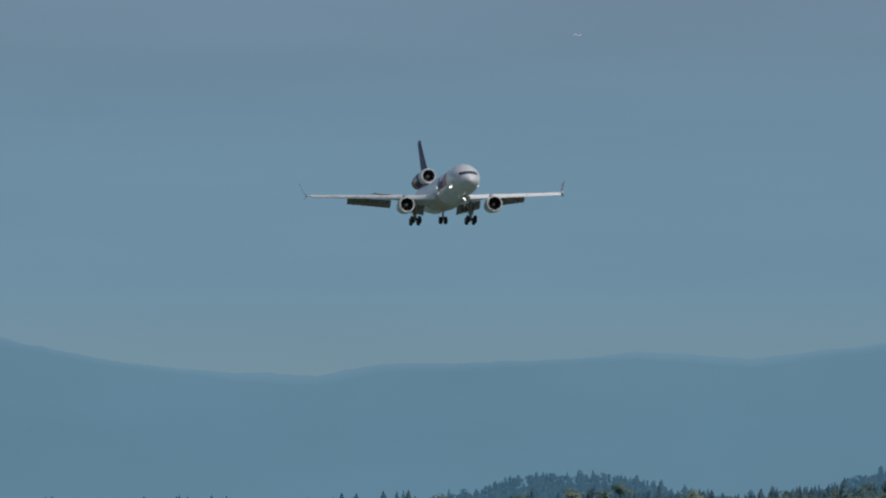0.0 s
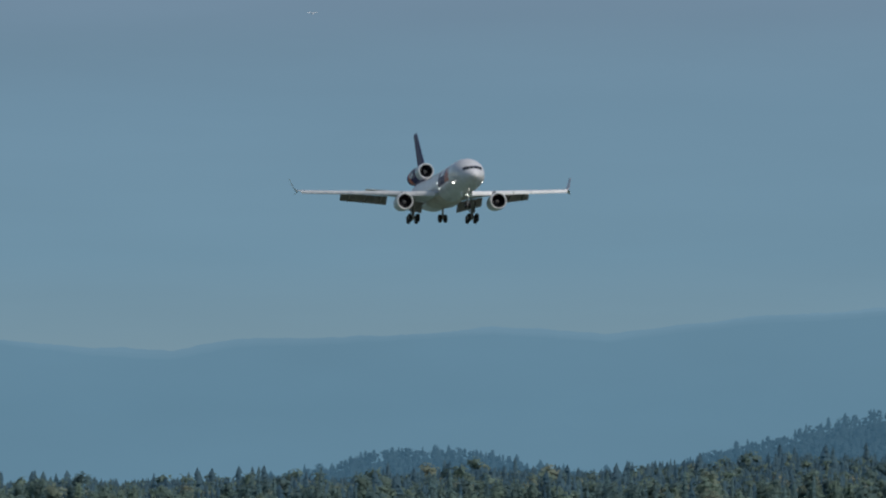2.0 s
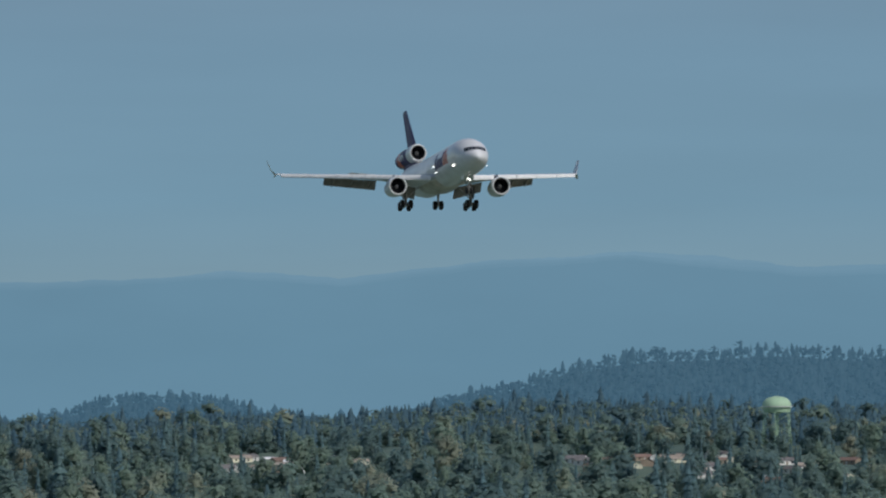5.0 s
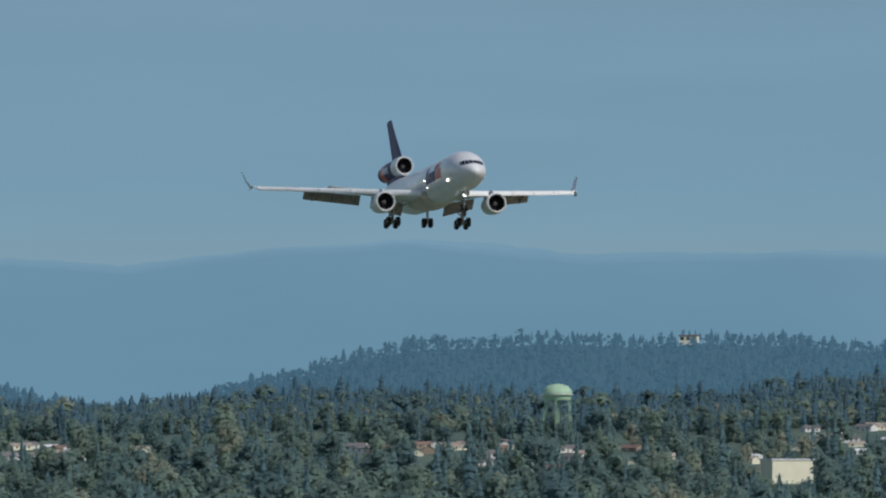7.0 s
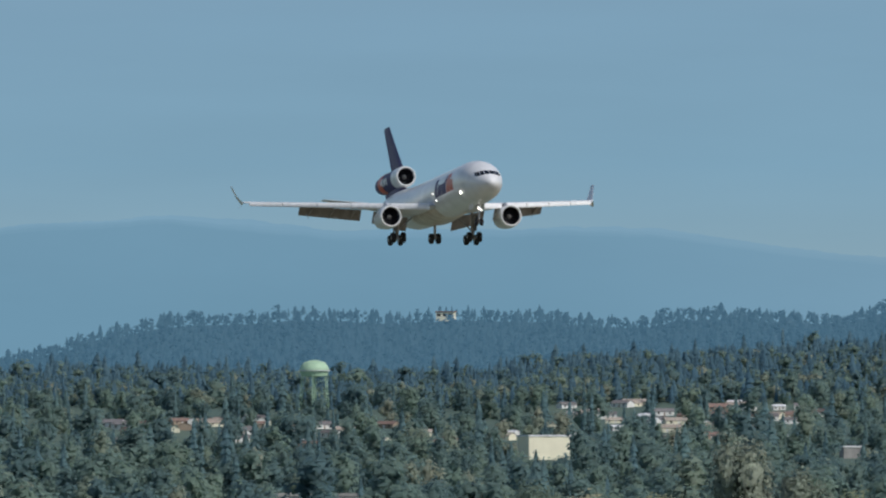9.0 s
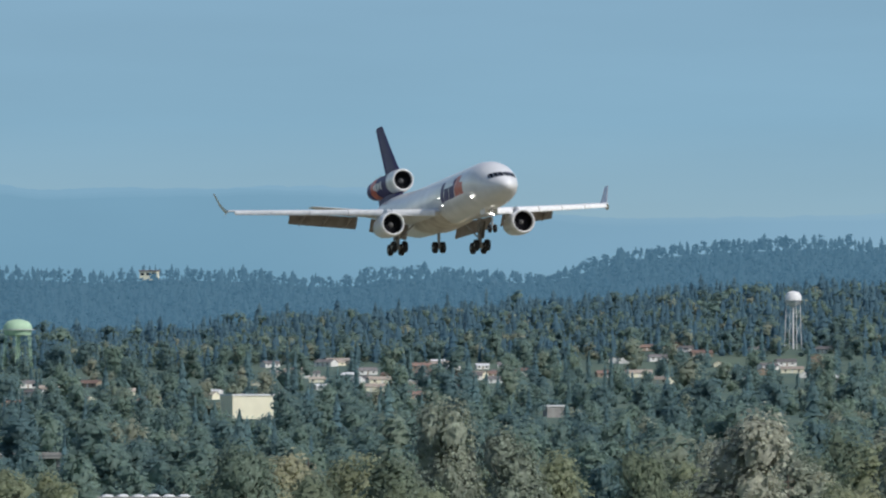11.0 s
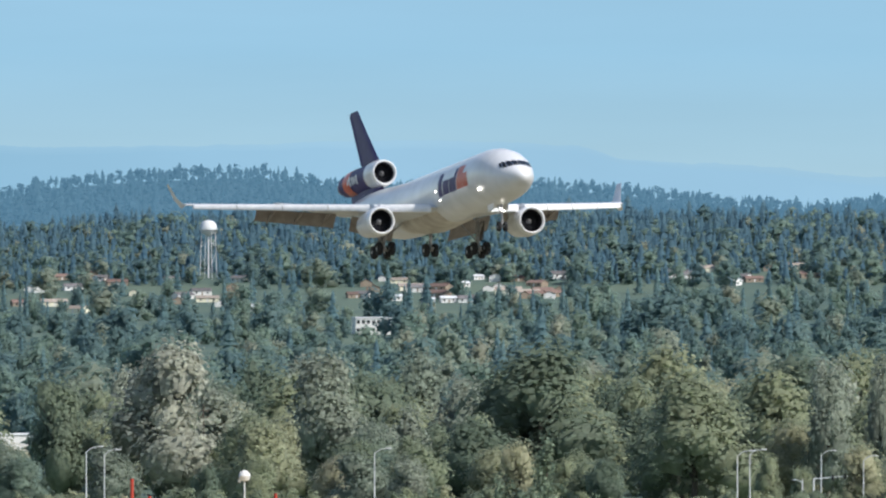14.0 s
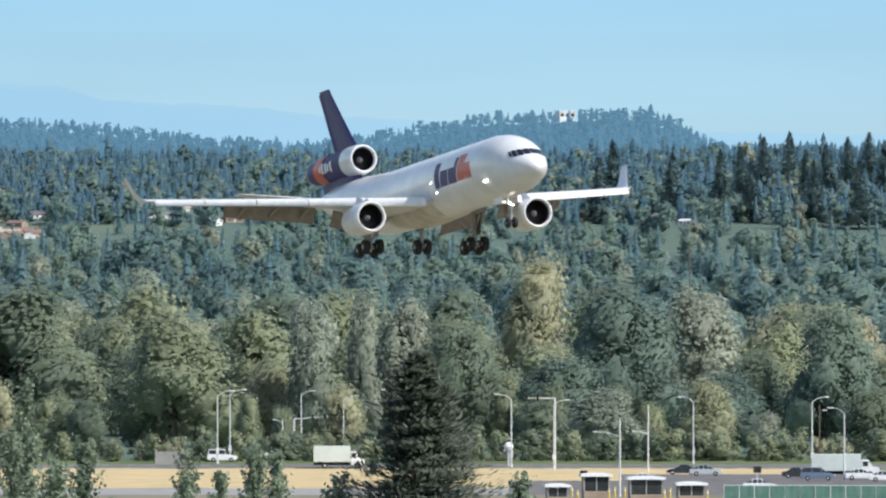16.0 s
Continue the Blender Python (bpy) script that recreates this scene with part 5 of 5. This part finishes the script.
def car(paint, length, height, van, label, name="car"):
    """A car along x, nose at +x: lofted body, cabin glass, wheels, lamps."""
    ob = new(name)
    L, H = length / 2, height
    if van:
        low = [(-L, 0.35, H * 0.60), (-L + 0.1, 0.28, H * 0.62), (-L * 0.5, 0.26, H * 0.62), (L * 0.45, 0.26, H * 0.60), (L * 0.8, 0.3, H * 0.52), (L, 0.38, H * 0.42)]
        cab = [(-L + 0.08, 0.62, 0.60), (-L + 0.3, 0.97, 0.60), (-L * 0.2, 1.0, 0.60), (L * 0.2, 0.98, 0.60), (L * 0.62, 0.60, 0.56)]
    else:
        low = [(-L, 0.38, H * 0.52), (-L + 0.12, 0.28, H * 0.62), (-L * 0.5, 0.24, H * 0.63), (L * 0.3, 0.24, H * 0.62), (L * 0.75, 0.26, H * 0.55), (L, 0.36, H * 0.42)]
        cab = [(-L * 0.78, 0.63, 0.62), (-L * 0.42, 0.97, 0.62), (-L * 0.05, 1.0, 0.62), (L * 0.12, 0.97, 0.62), (L * 0.48, 0.60, 0.6)]
    hw = 0.88

    def section(x, z0, z1, w):
        return [(x, -w, z0), (x, w, z0), (x, w * 1.02, (z0 + z1) / 2), (x, w * 0.94, z1), (x, -w * 0.94, z1), (x, -w * 1.02, (z0 + z1) / 2)]

    part("body", loft([section(x, a, b, hw * (0.86 if i in (0, len(low) - 1) else 1)) for i, (x, a, b) in enumerate(low)]), M_CARS[paint], ob)
    part("cabin_glass", loft([[(x, -hw * 0.9, H * c), (x, hw * 0.9, H * c), (x, hw * 0.74, max(H * t * 0.955, H * c + 0.02)), (x, -hw * 0.74, max(H * t * 0.955, H * c + 0.02))] for x, t, c in cab]), M_WIN, ob, "dark tinted windows")
    rx0, rx1 = cab[1][0], cab[3][0]
    part("roof", loft([[(x, -hw * 0.76, H * 0.95), (x, hw * 0.76, H * 0.95), (x, hw * 0.6, H * 1.0), (x, -hw * 0.6, H * 1.0)] for x in (rx0, (rx0 + rx1) / 2, rx1)]), M_CARS[paint], ob)
    for s in (1, -1):
        for x in (cab[1][0] - 0.05, (cab[1][0] + cab[3][0]) / 2, cab[3][0] + 0.02):
            part("pillar", tube_bm((x, s * hw * 0.93, H * 0.60), (x, s * hw * 0.76, H * 0.97), 0.05, 0.05, 6), M_CARS[paint], ob)
        part("headlight", box_bm(L - 0.14, L - 0.02, s * 0.6 - 0.18, s * 0.6 + 0.18, H * 0.36, H * 0.45, 0.02), M_LOGOWHITE, ob, "clear headlight")
        part("tail_light", box_bm(-L - 0.01, -L + 0.08, s * 0.66 - 0.1, s * 0.66 + 0.1, H * 0.42, H * 0.52, 0.02), M_TAIL, ob, "red tail light")
    wheels_for(ob, (-L * 0.58, L * 0.60), 0.33, hw - 0.06)
    tagged(ob, label, "van" if van else "car")
    return ob


def box_truck(length, label):
    ob = new("box_truck")
    L = length
    part("cargo_box", box_bm(-L * 0.5, L * 0.22, -1.2, 1.2, 0.95, 3.35, 0.05), M_BOX, ob, "pale cargo box")
    part("cab", loft([[(x, -1.05, 0.55), (x, 1.05, 0.55), (x, 1.0, t), (x, -1.0, t)] for x, t in ((L * 0.23, 2.55), (L * 0.33, 2.6), (L * 0.40, 1.6), (L * 0.5, 1.45))]), M_CARS["white"], ob, "white cab")
    part("windscreen", moved(box_bm(-0.03, 0.03, -0.9, 0.9, -0.42, 0.42, 0.01), Matrix.Translation((L * 0.367, 0, 2.12)) @ Matrix.Rotation(radians(-32), 4, "Y")), M_WIN, ob, "dark windscreen")
    for s in (1, -1):
        part("cab_window", box_bm(L * 0.25, L * 0.33, s * 1.03 - 0.03, s * 1.03 + 0.03, 1.65, 2.3, 0.01), M_WIN, ob, "dark side window")
        part("headlight", box_bm(L * 0.5 - 0.05, L * 0.5 + 0.03, s * 0.75 - 0.16, s * 0.75 + 0.16, 0.85, 1.1, 0.02), M_LOGOWHITE, ob)
    part("chassis", box_bm(-L * 0.49, L * 0.45, -0.5, 0.5, 0.5, 0.94, 0.02), M_TYRE, ob, "dark chassis")
    wheels_for(ob, (-L * 0.28, L * 0.36), 0.46, 0.98)
    tagged(ob, label, "truck")
    return ob


def park(ob, X, base, turn=0):
    ob.matrix_basis = facing(X, depth_of(base), 0.055, turn)
    return ob


TRUCK = park(box_truck(7.6, "box truck with pale grey-green cargo box on the road"), 600, 830)
SILVER = park(car("silver", 4.7, 1.6, False, "silver hatchback driving along the road"), 1249, 843)
BLACK = park(car("dark", 4.6, 1.45, False, "black car driving along the road"), 1207, 841, 180)
park(car("white", 4.6, 1.9, True, "white van on the road between lamps"), 393, 818, 0)
park(car("white", 4.9, 2.1, True, "white van waiting at the signal"), 486, 815, 180)
park(car("dark", 4.6, 1.45, False, "black car waiting at the signal"), 532, 813, 180)
park(car("red", 4.4, 1.5, False, "red car behind the signal pole"), 508, 808, 180)
park(car("blue", 4.9, 1.85, True, "slate blue minivan on the road"), 1447, 851)
park(car("dark", 4.6, 1.5, False, "black car beside the minivan"), 1412, 847)
park(car("white", 4.6, 1.6, False, "white car queueing on the road"), 1524, 850)
park(car("white", 4.6, 1.5, False, "white car queueing on the road"), 1566, 853)
park(box_truck(9.5, "long white box truck on the road"), 1497, 846)
park(car("white", 4.7, 1.5, False, "white car near the gate booths"), 1142, 858)
park(car("white", 4.7, 1.5, False, "white car behind the green screen"), 1345, 868)


# ---------------------------------------------------------------- gate yard
def booth(X, base, w, h):
    R = depth_of(base)
    ob = new("gate_booth")
    part("plinth", box_bm(-w / 2, w / 2, -1, 1, 0, 0.9, 0.03), M_WALLB, ob, "grey-brown lower wall")
    part("glazing", box_bm(-w / 2 + 0.08, w / 2 - 0.08, -0.92, 0.92, 0.9, h - 0.5), M_WIN, ob, "dark glazing")
    for x in (-w / 2 + 0.08, 0, w / 2 - 0.08):
        for y in (-0.93, 0.93):
            part("post", box_bm(x - 0.07, x + 0.07, y - 0.07, y + 0.07, 0.9, h - 0.5), M_CONCRETE, ob)
    part("roof", loft([[(-w / 2 - 0.4, -1.4, h - 0.5), (w / 2 + 0.4, -1.4, h - 0.5), (w / 2 + 0.4, 1.4, h - 0.5), (-w / 2 - 0.4, 1.4, h - 0.5)], [(-w / 2 - 0.35, -1.35, h - 0.2), (w / 2 + 0.35, -1.35, h - 0.2), (w / 2 + 0.35, 1.35, h - 0.2), (-w / 2 - 0.35, 1.35, h - 0.2)], [(-w / 4, -0.6, h), (w / 4, -0.6, h), (w / 4, 0.6, h), (-w / 4, 0.6, h)]]), M_GALV, ob, "grey hipped roof", smooth=False)
    ob.matrix_basis = facing(X, R, 0.03, 8)
    tagged(ob, "small gate booth with dark glazing and pale roof", "booth", "gate booths")


for X, base, w, h in ((1054, 882, 3.4, 3.3), (1142, 888, 4.2, 3.3), (1222, 890, 3.4, 2.7), (985, 892, 2.6, 2.6)):
    booth(X, base, w, h)


def bollards():
    first = None
    for X in (1012, 1022, 1034, 1078, 1088, 1106, 1160, 1176, 1186, 1240, 1252):
        m = facing(X, depth_of(879 + (X * 7) % 9), 0.03, 0)
        if first is None:
            first = new("bollard")
            part("post", spin_bm([(0.13, 0), (0.13, 1.25), (0.09, 1.36), (0.01, 1.4)], 12), mat("yellow bollard paint", (0.70, 0.50, 0.10), 0.6, color2=(0.6, 0.45, 0.14), scale=4), first)
            part("band", spin_bm([(0.135, 0.9), (0.135, 1.05)], 12, cap=False), M_LOGOWHITE, first, "white band")
            ob = first
        else:
            ob = copy_thing(first, m)
        ob.matrix_basis = m
        tagged(ob, "yellow bollard in the gate yard", "bollard", "bollards by the booths")


bollards()


def screen_fence():
    """Green windscreen on a fence: posts, rails and cloth panels with slight folds."""
    ob = new("screen_fence")
    m_cloth = mat("green screen cloth", (0.09, 0.19, 0.155), 0.8, color2=(0.13, 0.25, 0.20), scale=0.8, bump=0.2, bump_scale=3)
    for i in range(16):
        x = -11.5 + i * 1.95
        part("post", tube_bm((x, 0, 0), (x, 0, 2.1), 0.05, 0.05, 8), M_GALV, ob)
        if i < 15:
            rings = []
            for k in range(7):
                u = x + 0.06 + k * 0.305
                d = 0.05 * math.sin(k * 2.1 + i)
                rings.append([(u, -0.06 + d, 0.1), (u, -0.03 + d, 0.1), (u, -0.03 + d * 0.3, 1.98), (u, -0.06 + d * 0.3, 1.98)])
            part("cloth_panel", loft(rings), m_cloth, ob, "green screen cloth")
    part("top_rail", tube_bm((-11.5, 0, 2.05), (17.8, 0, 2.05), 0.04, 0.04, 8), M_GALV, ob)
    ob.matrix_basis = facing(1440, depth_of(888), 0.03, 0)
    tagged(ob, "long green cloth screen on a wire fence", "fence")


screen_fence()


def yard_wall():
    ob = new("block_wall")
    part("panel", box_bm(-2.3, 2.3, -0.15, 0.15, 0, 1.95, 0.03), M_CONCRETE, ob)
    part("pier", box_bm(-2.55, -2.3, -0.25, 0.25, 0, 2.25, 0.03), M_CONCRETE, ob)
    part("pier", box_bm(2.3, 2.55, -0.25, 0.25, 0, 2.25, 0.03), M_CONCRETE, ob)
    ob.matrix_basis = facing(304, depth_of(823), 0.04, 0)
    tagged(ob, "low pinkish-grey block wall by the dry grass", "wall")
    for X, base in ((1033, 858), (1340, 850)):
        sg = new("road_sign")
        part("post", tube_bm((0, 0, 0), (0, 0, 1.9), 0.05, 0.05, 8), M_GALV, sg)
        part("plate", box_bm(-0.55, 0.55, -0.09, -0.05, 1.0, 1.9, 0.01), M_TYRE if X > 1000 else M_GALV, sg, "blank back of the plate")
        sg.matrix_basis = facing(X, depth_of(base), 0.04, 10)
        tagged(sg, "small road sign seen from behind", "sign")


yard_wall()


# ---------------------------------------------------------------- hedges and the nearest trees
def hedges():
    rs = np.random.RandomState(31)
    bush = [leafy_template(rs, 380, 8, 0.042, 0.02, 0.4, 0.34) for _ in range(5)]
    X, R = strewn(rs, -1000, 1720, 1968, 1994, 6.0)
    h = rs.uniform(2.5, 5.5, len(X))
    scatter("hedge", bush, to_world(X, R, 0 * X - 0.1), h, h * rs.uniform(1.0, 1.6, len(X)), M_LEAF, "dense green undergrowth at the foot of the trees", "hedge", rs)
    X, R = strewn(rs, -1000, 330, 1700, 1960, 14)
    keep = (X < -60) & (rs.rand(len(X)) < 0.9)
    X, R = X[keep], R[keep]
    h = rs.uniform(3, 6, len(X))
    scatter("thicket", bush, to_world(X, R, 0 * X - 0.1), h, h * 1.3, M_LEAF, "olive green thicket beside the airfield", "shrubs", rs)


hedges()


def spruce(height, spread, rs, tiers=44, boughs=15, size=1.0, ragged=0.3):
    """A broad spruce: trunk, whorls of drooping boughs, each bough a fan of needle sprays."""
    ob = new("spruce")
    part("trunk", tube_bm((0, 0, -0.3), (0, 0, height), 0.34, 0.03, 12), M_BARK, ob)
    v, nr, t = [], [], []
    for k in range(tiers):
        z = height * (0.10 + 0.90 * (k / tiers) ** 0.95)
        reach = spread * (1 - z / height) ** 0.7 * rs.uniform(0.75, 1.1) + 0.3
        for i in range(boughs):
            a = rs.rand() * 6.283
            q = reach * rs.uniform(0.55, 1.1)
            n = int((12 + 30 * q / spread) / size)
            for j in range(n):
                s = (j + rs.rand()) / n
                side = rs.randn() * 0.20 * q * (1 - 0.5 * s)
                p = np.array([q * s * math.cos(a) - side * math.sin(a), q * s * math.sin(a) + side * math.cos(a), z - 0.30 * q * s + 0.20 * q * s * s + rs.randn() * 0.10])
                d = np.array([math.cos(a + rs.randn() * 0.5), math.sin(a + rs.randn() * 0.5), rs.uniform(-0.1, 0.7)])
                d /= np.linalg.norm(d)
                w = np.cross(d, [0, 0, 1.0])
                w /= np.linalg.norm(w)
                L, W = size * rs.uniform(0.4, 0.85), size * rs.uniform(0.12, 0.26)
                c = len(v)
                v += [tuple(p - d * L * 0.4), tuple(p + w * W), tuple(p + d * L), tuple(p - w * W)]
                sn = np.array([p[0] * 0.6, p[1] * 0.6, 0.5 + reach * 0.15])
                sn = sn / np.linalg.norm(sn) + ragged * rs.randn(3)
                sn /= np.linalg.norm(sn)
                nr += [tuple(sn)] * 4
                t += [(c, c + 1, c + 2), (c, c + 2, c + 3)]
    crown = new("crown", raw_mesh("crown", np.array(v), np.array(t), M_SPRUCE, None, np.array(nr)))
    crown.parent = ob
    return ob


def poplar(height, width, rs):
    """A slim upright poplar with steep leafy shoots."""
    ob = new("poplar")
    part("trunk", tube_bm((0, 0, -0.3), (0, 0, height * 0.95), 0.2, 0.03, 10), M_BARK, ob)
    v, nr, t = [], [], []
    for k in range(90):
        a = rs.rand() * 6.283
        z0 = height * rs.uniform(0.05, 0.88)
        q = width * 0.5 * (1 - (z0 / height) ** 2.2) * rs.uniform(0.5, 1.0)
        top = min(height, z0 + rs.uniform(1.5, 3.2))
        for j in range(40):
            s = rs.rand()
            p = np.array([q * s * math.cos(a), q * s * math.sin(a), z0 + (top - z0) * s]) + rs.randn(3) * np.array([0.16, 0.16, 0.12])
            n = rs.randn(3) * 0.5 + np.array([math.cos(a), math.sin(a), 0.5])
            n /= np.linalg.norm(n)
            u = np.cross(n, rs.randn(3))
            u /= np.linalg.norm(u)
            w = np.cross(n, u)
            L = rs.uniform(0.11, 0.24)
            c = len(v)
            v += [tuple(p - u * L), tuple(p - w * L * 0.7), tuple(p + u * L), tuple(p + w * L * 0.7)]
            nr += [tuple(n)] * 4
            t += [(c, c + 1, c + 2), (c, c + 2, c + 3)]
    crown = new("crown", raw_mesh("crown", np.array(v), np.array(t), M_POPLAR, None, np.array(nr)))
    crown.parent = ob
    return ob


def nearest_trees():
    rs = np.random.RandomState(41)
    R = 960.0
    top = EYE - R * (618 - 460) / F
    ob = spruce(top, 13.6, rs, 56, 22, size=0.8, ragged=0.2)
    ob.matrix_basis = facing(742, R, 0, 0)
    tagged(ob, "broad dark spruce standing in front of the road", "tree")
    for X, y, r, w in ((48, 648, 1080.0, 3.6), (150, 770, 1080.0, 4.6), (335, 778, 1080.0, 3.6), (450, 782, 1080.0, 3.4), (490, 800, 1090.0, 3.0), (20, 760, 1070.0, 4.5), (100, 800, 1075.0, 4.5), (45, 712, 1085.0, 4.4), (-30, 730, 1085.0, 4.4),
                       (390, 835, 1085.0, 3.0), (-150, 758, 1085.0, 3.6), (-200, 800, 1085.0, 4.0), (-390, 812, 1085.0, 3.6), (925, 835, 970.0, 3.4), (600, 838, 965.0, 4.0)):
        h = EYE + r * (460 - y) / F
        ob = poplar(h, w * 1.55, rs)
        ob.matrix_basis = facing(X, r, 0, 0)
        tagged(ob, "slim upright poplar with pale-edged leaves", "tree", "young poplars near the road")


nearest_trees()


def tall_firs():
    """A stand of tall firs on the slope above the houses."""
    rs = np.random.RandomState(51)
    kinds = []
    for k in range(4):
        fir = new("fir")
        part("trunk", tube_bm((0, 0, -0.3), (0, 0, 19.6), 0.32, 0.03, 8), M_BARK, fir)
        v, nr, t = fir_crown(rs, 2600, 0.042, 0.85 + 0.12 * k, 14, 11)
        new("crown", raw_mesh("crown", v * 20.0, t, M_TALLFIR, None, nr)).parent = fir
        kinds.append(fir)
    used = set()
    for i, (x, y) in enumerate(((1275, 262), (1310, 258), (1352, 240), (1398, 232), (1425, 262), (1462, 250), (1500, 240), (1538, 232), (1565, 246), (1600, 240), (1085, 246), (1190, 268), (1330, 275), (1440, 280), (1520, 284), (1060, 275))):
        r = 4230.0 - (y - 230) * 3
        g = float(land(x, r))
        h = EYE + r * (460 - y) / F - g
        k = i % 4
        m = facing(x, r, g, rs.rand() * 360) @ Matrix.Diagonal((h / 20 * rs.uniform(0.8, 1.1), h / 20, h / 20, 1))
        ob = copy_thing(kinds[k], m) if k in used else kinds[k]
        ob.matrix_basis = m
        used.add(k)
        tagged(ob, "tall dark green fir above the houses", "tree", "tall firs")


tall_firs()


# ---------------------------------------------------------------- motion
def motions():
    walk(JET, [(t, pose(x, y, z, pitch, lean, turn)) for t, x, y, z, pitch, lean, turn in JET_ROWS])
    rows = []
    for t in (0, 1, 2, 4, 8, 16):
        p = bearing(-2999 - 108 * t, -447 + 2.5 * t, 1500)
        rows.append((t, Matrix.Translation(p) @ Matrix.Rotation(radians(40), 4, "Z") @ Matrix.Rotation(radians(15), 4, "X")))
    walk(GULL, rows)
    # traffic on the road: place along it, metres a second, heading
    for ob, X, base, speed, turn in ((TRUCK, 600, 830, 5.8, 0), (SILVER, 1249, 843, 5.6, 0), (BLACK, 1207, 841, -11.0, 180)):
        R = depth_of(base)
        walk(ob, [(t, facing(X + (t - 16) * speed * F / R, R, 0.055, turn)) for t in (0, 4, 8, 12, 16)])


motions()
